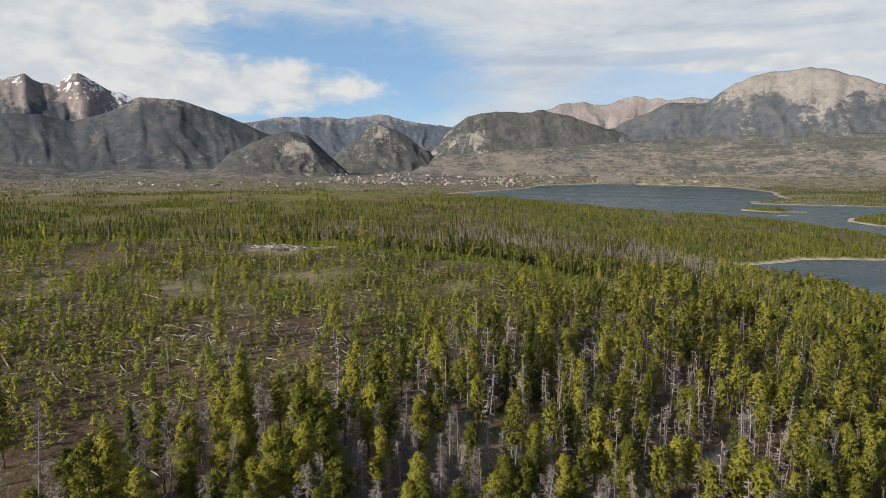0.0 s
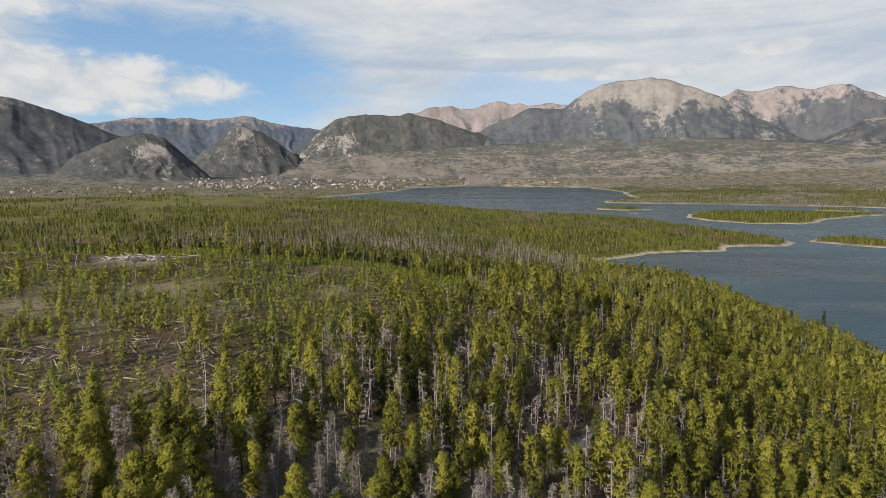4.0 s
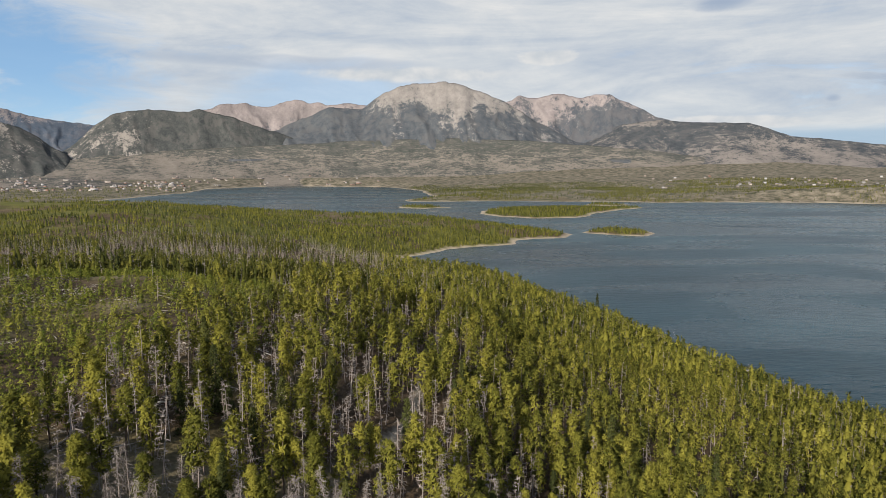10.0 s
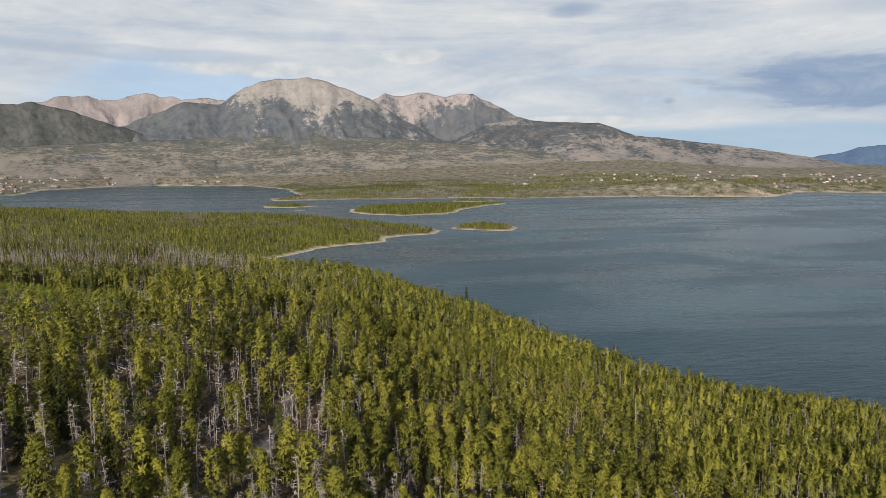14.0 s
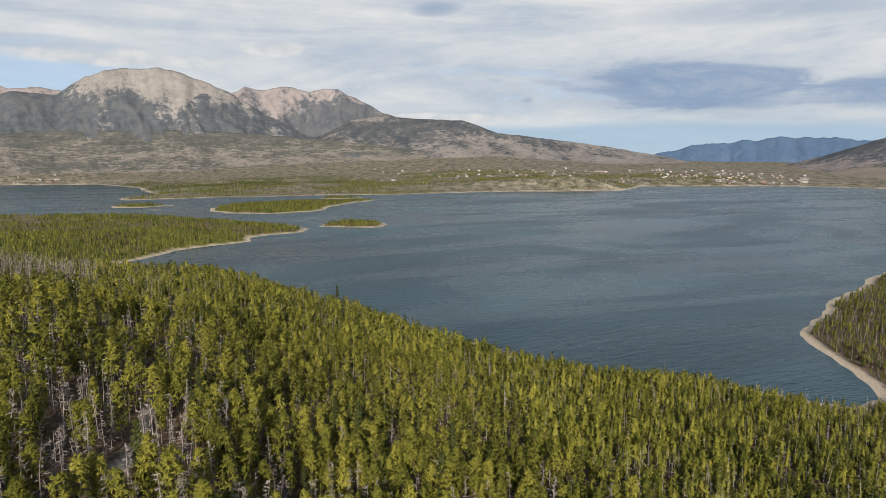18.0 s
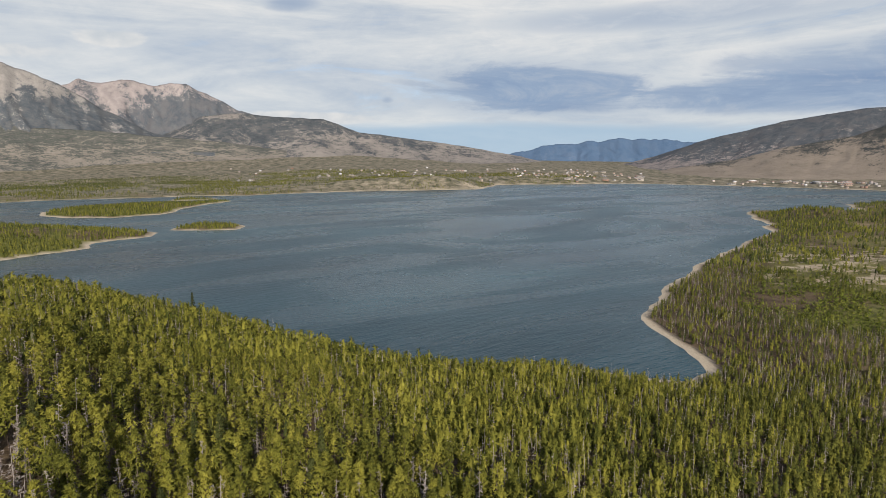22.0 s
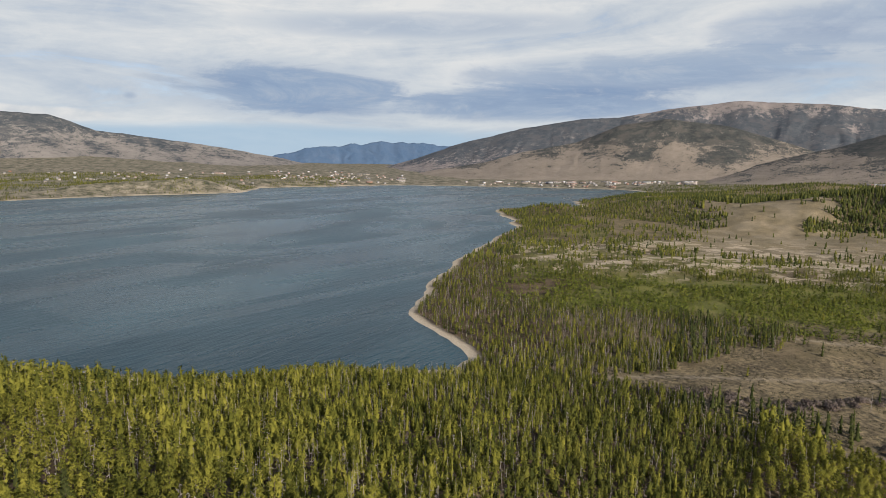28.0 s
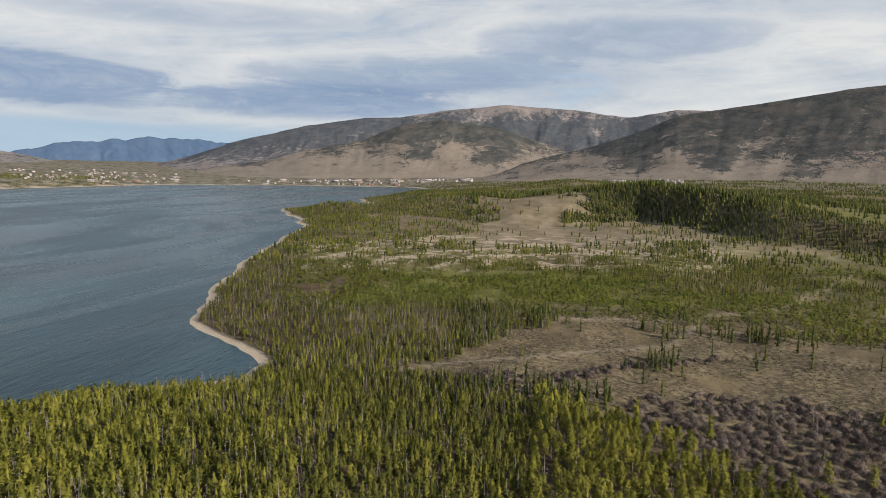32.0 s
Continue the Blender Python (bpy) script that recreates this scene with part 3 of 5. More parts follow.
mountain("mountain", "steep forested mountain with a banded cliff face", [(-33, -1.0), (-30.7, 0.3), (-28.6, 1.63), (-26.9, 3.2), (-25.7, 4.15), (-23.1, 4.55), (-20.9, 4.5), (-19.1, 4.66), (-16.8, 4.15), (-14.5, 3.47), (-10.6, 2.05), (-6, 0.6)], -0.4, 3860, 330, CLIFF, 29, 9, 4, rough=0.6, chutes=0.35, spots=((-26.6, 2.1, 1.3, 1.2, 0.65), (-24.6, 2.4, 0.8, 1.3, 0.75), (-29, 0.6, 1.5, 0.7, 0.5), (-17, 2.5, 4.5, 1.5, -0.4), (-22.5, 0.5, 2.5, 0.5, 0.8)))
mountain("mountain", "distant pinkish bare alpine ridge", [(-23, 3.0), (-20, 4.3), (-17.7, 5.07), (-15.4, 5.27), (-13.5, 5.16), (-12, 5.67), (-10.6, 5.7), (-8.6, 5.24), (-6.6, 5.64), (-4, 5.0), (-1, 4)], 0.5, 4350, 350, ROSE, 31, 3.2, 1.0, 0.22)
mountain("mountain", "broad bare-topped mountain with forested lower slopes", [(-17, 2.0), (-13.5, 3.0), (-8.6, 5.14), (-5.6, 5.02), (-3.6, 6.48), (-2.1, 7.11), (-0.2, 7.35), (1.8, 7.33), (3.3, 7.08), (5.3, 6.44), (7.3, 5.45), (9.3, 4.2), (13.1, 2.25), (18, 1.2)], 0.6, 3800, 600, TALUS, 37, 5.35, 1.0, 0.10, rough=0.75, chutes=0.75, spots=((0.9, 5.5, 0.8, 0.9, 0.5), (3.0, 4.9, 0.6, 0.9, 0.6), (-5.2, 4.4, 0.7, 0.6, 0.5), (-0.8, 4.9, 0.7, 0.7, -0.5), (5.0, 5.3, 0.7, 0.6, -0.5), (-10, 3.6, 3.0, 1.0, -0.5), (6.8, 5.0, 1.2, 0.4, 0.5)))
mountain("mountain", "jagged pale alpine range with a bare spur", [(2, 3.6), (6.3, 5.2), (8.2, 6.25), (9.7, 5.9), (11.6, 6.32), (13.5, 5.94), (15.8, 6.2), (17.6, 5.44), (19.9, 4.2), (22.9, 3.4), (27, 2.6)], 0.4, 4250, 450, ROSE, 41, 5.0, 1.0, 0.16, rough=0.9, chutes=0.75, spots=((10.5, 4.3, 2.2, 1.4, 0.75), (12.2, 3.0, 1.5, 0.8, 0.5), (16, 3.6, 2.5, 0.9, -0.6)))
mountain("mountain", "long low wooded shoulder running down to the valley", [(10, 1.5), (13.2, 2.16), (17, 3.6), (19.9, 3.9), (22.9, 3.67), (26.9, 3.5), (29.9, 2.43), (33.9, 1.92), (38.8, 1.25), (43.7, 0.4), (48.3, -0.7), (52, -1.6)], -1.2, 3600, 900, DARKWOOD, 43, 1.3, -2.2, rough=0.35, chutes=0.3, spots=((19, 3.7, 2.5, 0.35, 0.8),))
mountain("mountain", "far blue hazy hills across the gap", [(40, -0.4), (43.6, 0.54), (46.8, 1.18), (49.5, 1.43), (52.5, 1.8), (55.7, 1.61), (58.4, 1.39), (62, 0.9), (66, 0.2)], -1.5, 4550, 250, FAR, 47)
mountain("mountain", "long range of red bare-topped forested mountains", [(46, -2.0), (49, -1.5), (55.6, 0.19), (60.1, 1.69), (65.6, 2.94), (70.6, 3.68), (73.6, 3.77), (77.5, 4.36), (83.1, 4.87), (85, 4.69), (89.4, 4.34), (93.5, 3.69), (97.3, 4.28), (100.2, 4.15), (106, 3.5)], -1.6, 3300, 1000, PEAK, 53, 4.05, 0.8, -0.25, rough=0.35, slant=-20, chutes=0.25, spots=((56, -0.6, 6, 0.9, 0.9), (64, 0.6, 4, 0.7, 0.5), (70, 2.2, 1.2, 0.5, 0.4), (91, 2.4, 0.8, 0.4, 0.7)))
mountain("mountain", "dry grassy foothill with patches of trees", [(52, -1.9), (54.6, -1.2), (62, -0.05), (65.6, 0.9), (70.1, 1.7), (73.6, 3.1), (77.5, 3.6), (82.3, 2.9), (86.9, 1.4), (91.3, -0.3), (95, -1.6)], -1.9, 2900, 700, TAN, 59, 0.75, -1.3, rough=0.15, slant=-20, chutes=0.55, spots=((60, -0.4, 1.6, 0.3, -0.9), (73.2, 1.2, 1.3, 0.5, 0.6), (78.3, 0.9, 1.0, 0.8, 0.7), (81.5, 0.2, 1.6, 0.5, -0.8), (76, 0.4, 1.5, 0.25, -0.6)))
mountain("mountain", "dark forested mountain over grassy lower slopes", [(78, -2.0), (80.2, -1.4), (86.2, 0.27), (90, 1.16), (94.2, 2.44), (97.3, 3.8), (101.6, 4.38), (105.6, 4.9), (109.2, 5.44), (111.6, 5.63), (118, 5.6), (124, 4.5)], -2.2, 2300, 900, TAN, 61, -0.1, -1.5, rough=0.14, slant=-25, chutes=0.6, spots=((90.5, 0.2, 1.5, 0.7, 0.7), (94.0, -0.1, 1.0, 0.9, -0.8), (97.6, -0.3, 1.4, 1.0, 0.7), (100.5, -0.2, 1.3, 0.6, -0.9), (104.5, 1.8, 1.0, 0.6, 0.5), (107, -0.9, 1.6, 0.35, -0.8), (110.5, -1.0, 3.0, 0.5, 0.8), (109, 2.6, 1.4, 0.7, 0.35)))
mountain("mountain", "broad grey bench of leafless aspen and sage below the peaks", [(-40, -1.3), (-36.2, -0.6), (-25.8, 0.99), (-20.1, 1.5), (-12.6, 1.9), (-5.7, 2.32), (2.4, 2.57), (9.3, 2.28), (18.7, 1.48), (23, 0.9), (30.9, 0.1), (40, -0.8), (47, -1.6)], -1.64, 3420, 560, BENCH, 67, 0.35, -2.2, rough=0.3, rise=1.2, chutes=0.15, spots=((-22, 0.5, 3, 0.6, 0.4), (-5, -0.4, 4, 0.4, -0.5), (8, -0.7, 5, 0.4, -0.5), (22, 0.1, 6, 0.5, 0.3)))
mountain("mountain", "low wooded bench at the edge of the town", [(-68, 0.2), (-62.4, -0.13), (-58.2, -0.9), (-55, -0.55), (-46.5, -0.54), (-37, -1.02), (-29.4, -0.8), (-24, -1.4)], -1.9, 2900, 420, BENCH, 71, -1.2, -4.0, rough=0.3, chutes=0.15)


# ---- the towns round the lake ----
def plain_paint(name, stops, rough=0.8):
    m, n, shader, place, out = material(name, rough, 0.3)
    own = n.math("FRACT", n.math("ADD", n.add("ShaderNodeObjectInfo").outputs["Random"], n.add("ShaderNodeNewGeometry").outputs["Random Per Island"]))
    col = n.ramp(own, stops)
    dirt = n.noise(place, 0.4, 4)
    n.link(n.mix(n.step(dirt, 0.4, 0.7, 0.0, 0.25), col, (0.16, 0.14, 0.12)), shader.inputs["Base Color"])
    return m


WALLS = plain_paint("house_walls", [(0.0, (0.26, 0.21, 0.17)), (0.35, (0.45, 0.41, 0.36)), (0.6, (0.26, 0.13, 0.085)), (0.8, (0.40, 0.38, 0.36)), (1.0, (0.17, 0.16, 0.155))])
ROOFS = plain_paint("house_roofs", [(0.0, (0.14, 0.13, 0.13)), (0.4, (0.30, 0.28, 0.27)), (0.7, (0.25, 0.13, 0.09)), (0.9, (0.62, 0.62, 0.63))])
PANES = plain_paint("window_panes", [(0.0, (0.03, 0.04, 0.05)), (1.0, (0.07, 0.08, 0.09))], 0.15)


def block(x0, y0, z0, x1, y1, z1):
    v = np.array([(x, y, z) for z in (z0, z1) for x, y in ((x0, y0), (x1, y0), (x1, y1), (x0, y1))], float)
    f = np.array([(0, 2, 1), (0, 3, 2), (4, 5, 6), (4, 6, 7), (0, 1, 5), (0, 5, 4), (1, 2, 6), (1, 6, 5), (2, 3, 7), (2, 7, 6), (3, 0, 4), (3, 4, 7)])
    return v, f


def gable(long, wide, z, rise, over):
    a, b = long / 2 + over, wide / 2 + over
    v = np.array([(-a, -b, z), (a, -b, z), (a, b, z), (-a, b, z), (-a, 0, z + rise), (a, 0, z + rise), (-a, -b, z - 0.3), (a, -b, z - 0.3), (a, b, z - 0.3), (-a, b, z - 0.3)], float)
    f = np.array([(0, 1, 5), (0, 5, 4), (2, 3, 4), (2, 4, 5), (0, 4, 3), (1, 2, 5), (6, 7, 1), (6, 1, 0), (8, 9, 3), (8, 3, 2), (7, 8, 2), (7, 2, 1), (9, 6, 0), (9, 0, 3), (6, 9, 8), (6, 8, 7)])
    return v, f


def house(name, label, category, long, wide, high, rise, windows):
    """A house with its walls, roof and windows along both long sides."""
    top = tagged(new(name), label, category, "buildings of the lake towns")
    wall = part("wall", block(-long / 2, -wide / 2, -2, long / 2, wide / 2, high), WALLS, top)
    part("roof", gable(long, wide, high, rise, 0.6), ROOFS, top)
    for side in (-1, 1):
        for i in range(windows):
            x = (i + 0.5) / windows * long - long / 2
            y = side * (wide / 2 + 0.03)
            part("window", block(x - long / windows * 0.28, min(y, y - side * 0.1), high * 0.35, x + long / windows * 0.28, max(y, y - side * 0.1), high * 0.78), PANES, wall)
    return top


def build_towns():
    rng = np.random.RandomState(55)
    bpy.context.view_layer.update()
    graph = bpy.context.evaluated_depsgraph_get()
    homes = [house("house", "small pale house with a pitched roof in the lake town", "house", 9, 7, 4, 2, 0), house("house", "brown wooden house with a steep roof in the lake town", "house", 8, 6.5, 4.5, 3, 0)]
    blocks = [house("apartment_building", "long pale apartment building by the lake", "building", 26, 10, 7, 2, 5), house("warehouse", "low white commercial building at the edge of town", "building", 30, 14, 5, 1, 4)]
    used, count, V, F, M, base = set(), 0, [], [], [], 0
    for left, right, near, far, many, big in ((-38, -20, 2700, 3320, 170, 0.2), (-24, -4, 3000, 3600, 90, 0.25), (-60, -38, 2400, 2950, 36, 0.12), (60, 80, 2450, 2800, 150, 0.3), (43, 56, 2700, 3300, 90, 0.14), (18, 42, 2500, 3300, 60, 0.06), (92, 98, 2050, 2350, 50, 0.0)):
        for i in range(many):
            a, r = radians(rng.uniform(left, right)), rng.uniform(near, far)
            x, y = r * math.sin(a), r * math.cos(a)
            if float(shore_distance(np.array([x]), np.array([y]))[0]) < 30:
                continue
            hit, place, *_ = scene.ray_cast(graph, (x, y, 1500), (0, 0, -1))
            if not hit or not 1 < place.z < 60:
                continue
            pool = blocks if rng.rand() < big else homes
            k = rng.randint(len(pool))
            m = pose(x, y, place.z, 0, 0, math.degrees(-a) + rng.uniform(-35, 35))
            if pool is homes and count >= 280:
                for (v, f), which in ((block(-4.5, -3.5, -2, 4.5, 3.5, 4), 0), (gable(9, 7, 4, 2 + k, 0.6), 1)):
                    V.append(v @ np.array(m.to_3x3()).T + np.array(m.translation))
                    F.append(f + base)
                    M.append(np.full(len(f), which))
                    base += len(v)
                continue
            count += pool is homes
            if pool[k].name not in used:
                used.add(pool[k].name)
                pool[k].matrix_basis = m
            else:
                copy_thing(pool[k], m)
    me = bpy.data.meshes.new("town_houses")
    fill_mesh(me, np.concatenate(V), np.concatenate(F), [WALLS, ROOFS], np.concatenate(M))
    tagged(new("town_houses", me), "crowded small houses of the far lake towns", "houses", kind="stuff")



# ---- trees: prototypes in metres, foot at the origin ----
def unit(v):
    return v / (np.linalg.norm(v, axis=1, keepdims=True) + 1e-9)


def faced(v, n=None):
    """Places with the way that the bough faces beside them; stems face nowhere."""
    return np.concatenate([v, np.zeros((len(v), 3)) if n is None else n], 1)


def spikes(rng, foot, way, long, wide, face=None):
    """One slim triangle from each foot along each way: vertices and triangles."""
    way = unit(way)
    if face is None:
        side = unit(np.cross(way, rng.normal(size=way.shape)))
    else:
        way = unit(way - face * (way * face).sum(1, keepdims=True) * 0.75)
        side = unit(np.cross(face, way) + rng.normal(size=way.shape) * 0.15)
    long, wide = np.broadcast_to(long, len(foot))[:, None], np.broadcast_to(wide, len(foot))[:, None]
    v = np.stack([foot - side * wide, foot + side * wide, foot + way * long], 1).reshape(-1, 3)
    return faced(v, None if face is None else np.repeat(face, 3, 0)), np.arange(len(v)).reshape(-1, 3)


def pole(rng, high, foot, tip, sides=5, rings=3, lean=0.0):
    """A tapered, slightly crooked stem."""
    zs = np.linspace(0, 1, rings + 1)
    off = np.cumsum(rng.normal(size=(rings + 1, 2)) * lean, 0)
    off -= off[0]
    a = np.arange(sides) * 2 * np.pi / sides
    v = np.concatenate([np.stack([np.cos(a) * (foot + (tip - foot) * z) + off[i, 0], np.sin(a) * (foot + (tip - foot) * z) + off[i, 1], a * 0 + z * high], 1) for i, z in enumerate(zs)])
    f = []
    for i in range(rings):
        for j in range(sides):
            p, q = i * sides + j, i * sides + (j + 1) % sides
            f += [(p, q, q + sides), (p, q + sides, p + sides)]
    return faced(v), np.array(f)


def crown(rng, high, start, wide, clumps, each, size, cone=False, puff=0.5):
    """Clumps of needles round a stem, spiralling up and thinning to the top, with gaps where limbs are missing."""
    i = np.arange(clumps)
    t = np.clip((i + rng.rand(clumps)) / clumps, 0, 1)
    if cone:
        t = t ** 1.25
        reach = wide * (1 - t) ** 0.85 + 0.10
    else:
        t = t ** 0.9
        reach = wide * np.minimum(0.50 + 2.0 * t, 1.0) * (1 - t ** 2.2) ** 0.7 + 0.12
    z = high * (start + (1 - start) * t) - puff * 0.4 * t
    a = i * 2.39996 + rng.normal(size=clumps) * 0.5
    lobes = 0.85 + 0.30 * np.sin(a * 2 + rng.rand() * 6 + t * 5)
    r = reach * lobes * np.sqrt(0.18 + 0.82 * rng.rand(clumps))
    away = np.stack([np.cos(a), np.sin(a), a * 0], 1)
    c = away * r[:, None] + (0, 0, 1) * z[:, None]
    c[:, 2] -= r * (0.30 if cone else -0.10)
    p = puff * (0.65 + 0.7 * rng.rand(clumps)) * (1 - 0.45 * t)
    n = clumps * each
    q = unit(rng.normal(size=(n, 3))) * (0.35 + 0.65 * rng.rand(n, 1) ** 0.5)
    out = np.repeat(unit(away * np.minimum(r / wide, 1)[:, None] + (0, 0, 0.45)), each, 0)
    foot = np.repeat(c, each, 0) + q * np.repeat(p, each)[:, None] * (1.1, 1.1, 0.75)
    way = q + out * 0.6 + rng.normal(size=(n, 3)) * 0.6
    face = unit(q * 0.75 + out * 0.8 + (0, 0, 0.25) + rng.normal(size=(n, 3)) * 0.22)
    return spikes(rng, foot, way, size * (0.8 + 0.6 * rng.rand(n)), size * (0.19 + 0.15 * rng.rand(n)), face)


def tiers(rng, high, start, wide, many, sides=5):
    """Ragged overlapping skirts of needles: a conifer seen from afar."""
    v, f = [], []
    cut = np.linspace(start, 1.0, many + 1)
    for i in range(many):
        lo, hi = high * cut[i], high * min(cut[i + 1] + (1 - start) * 0.45 / many, 1.0)
        t = i / many
        r = wide * (1 - t) ** 0.6 * rng.uniform(0.75, 1.2)
        a = np.arange(sides) * 2 * np.pi / sides + rng.rand() * 6
        q = r * rng.uniform(0.55, 1.3, sides)
        base = len(v)
        v += [(math.cos(b) * g, math.sin(b) * g, lo + rng.uniform(-0.3, 0.5) * high * 0.06, math.cos(b) * 0.85, math.sin(b) * 0.85, 0.35) for b, g in zip(a, q)]
        v.append((rng.normal() * 0.1 * wide, rng.normal() * 0.1 * wide, hi, 0, 0, 1))
        f += [(base + j, base + (j + 1) % sides, base + sides) for j in range(sides)]
    return np.array(v), np.array(f)


def far_conifer(seed, many, clumps, each, size, start, wide, high=10.0, cone=True):
    """Stem and crown of a conifer for the middle distance: skirts inside, loose clumps of needles over them."""
    rng = np.random.RandomState(seed)
    high = high * rng.uniform(0.85, 1.2)
    wide = wide * rng.uniform(0.8, 1.2)
    v, f = tiers(rng, high * (0.97 if clumps else 1), start, wide * (0.6 if clumps else 1), many)
    if clumps:
        w, g = crown(rng, high, start * 0.9, wide, clumps, each, size, cone, size * 0.75)
        v, f = np.concatenate([v, w]), np.concatenate([f, g + len(v)])
    return pole(rng, high * 0.6, 0.14, 0.06, 3, 1), (v, f)


def join(*pieces):
    v, f, m, base = [], [], [], 0
    for (pv, pf), which in pieces:
        v.append(pv), f.append(pf + base), m.append(np.full(len(pf), which))
        base += len(pv)
    return np.concatenate(v), np.concatenate(f), np.concatenate(m)


def bare_twigs(rng, high, n, long, wide, lo=0.12):
    """Drooping dead limbs with a haze of fine twigs along them."""
    limbs = max(8, n // 7)
    t = lo + (1 - lo) * (np.arange(limbs) + rng.rand(limbs)) / limbs
    a = rng.rand(limbs) * 2 * np.pi
    foot = np.stack([a * 0, a * 0, t * high], 1)
    way = unit(np.stack([np.cos(a), np.sin(a), -0.35 + 0.9 * rng.rand(limbs) * t], 1))
    reach = long * (1.12 - 0.85 * t) * (0.45 + 0.75 * rng.rand(limbs))
    v, f = spikes(rng, foot, way, reach, wide * 1.3)
    k = rng.randint(limbs, size=n)
    at = foot[k] + way[k] * (reach[k] * (0.15 + 0.85 * rng.rand(n)))[:, None]
    w, g = spikes(rng, at, way[k] + rng.normal(size=(n, 3)) * 0.8 + (0, 0, -0.5), 0.3 * long * (0.5 + rng.rand(n)), wide)
    return np.concatenate([v, w]), np.concatenate([f, g + len(v)])


def pine_pieces(seed, clumps, each, size, puff=0.55):
    rng = np.random.RandomState(seed)
    high = 8.8 + 2.6 * rng.rand()
    stem = pole(rng, high * 0.94, 0.14, 0.03, 5 if clumps > 30 else 3, 3 if clumps > 30 else 1, 0.07)
    head = crown(rng, high, 0.20 + 0.22 * rng.rand(), 1.25 + 0.75 * rng.rand(), clumps, each, size, False, puff)
    return stem, head


def spruce_pieces(seed, clumps, each, size, puff=0.42):
    rng = np.random.RandomState(seed)
    high = 10.5 + 3.0 * rng.rand()
    return pole(rng, high * 0.97, 0.18, 0.02, 5 if clumps > 30 else 3, 1), crown(rng, high, 0.06, 1.85, clumps, each, size, True, puff)


def snag_pieces(seed, twigs, sides=5):
    rng = np.random.RandomState(seed)
    high = 7.0 + 4.0 * rng.rand()
    return pole(rng, high, 0.09, 0.02, sides, 3 if sides > 3 else 1, 0.10), bare_twigs(rng, high, twigs, 1.25, 0.018 if twigs > 300 else 0.042 if twigs > 60 else 0.085 if twigs > 15 else 0.14)


def sapling_pieces(seed, clumps, each, size):
    rng = np.random.RandomState(seed)
    high = 2.2 + 1.4 * rng.rand()
    return pole(rng, high * 0.8, 0.05, 0.01, 3, 1), crown(rng, high, 0.10, 0.95, clumps, each, size, True, 0.36)


def bush_pieces(seed, n, high, wide, thick, reach=0.55):
    rng = np.random.RandomState(seed)
    ball = unit(rng.normal(size=(n, 3))) * (0.55 + 0.45 * rng.rand(n, 1))
    foot = ball * (wide * 0.62, wide * 0.62, 0) + (0, 0, 1) * (np.abs(ball[:, 2:]) * high * 0.72)
    way = foot * (1, 1, 0.3) + (0, 0, high * 0.4) + rng.normal(size=(n, 3)) * 0.3
    face = unit(np.abs(ball) * (0, 0, 1.2) + ball * (1, 1, 0) + (0, 0, 0.3) + rng.normal(size=(n, 3)) * 0.25)
    return spikes(rng, foot, way, high * reach, thick, face)


# ---- where things grow ----
def bearing(x, y):
    return np.degrees(np.arctan2(x, y)), np.hypot(x, y)


def scatter(rng, spacing, near, far, left=-66, right=118):
    """Jittered places over the fan that the camera sweeps."""
    n = int(2 * far / spacing)
    g = (np.arange(n) - n / 2) * spacing
    x, y = np.meshgrid(g, g)
    x, y = x.ravel() + rng.uniform(-0.48, 0.48, n * n) * spacing, y.ravel() + rng.uniform(-0.48, 0.48, n * n) * spacing
    az, r = bearing(x, y)
    keep = (r >= near) & (r < far) & (az > left) & (az < right)
    return x[keep], y[keep]


def wood_edge(r):
    """Bearing at which the clearing on the hill gives way to the wood."""
    return np.interp(r, [70, 88, 105, 128, 150, 240], [-55, -38, -29, -20, -14, -10])


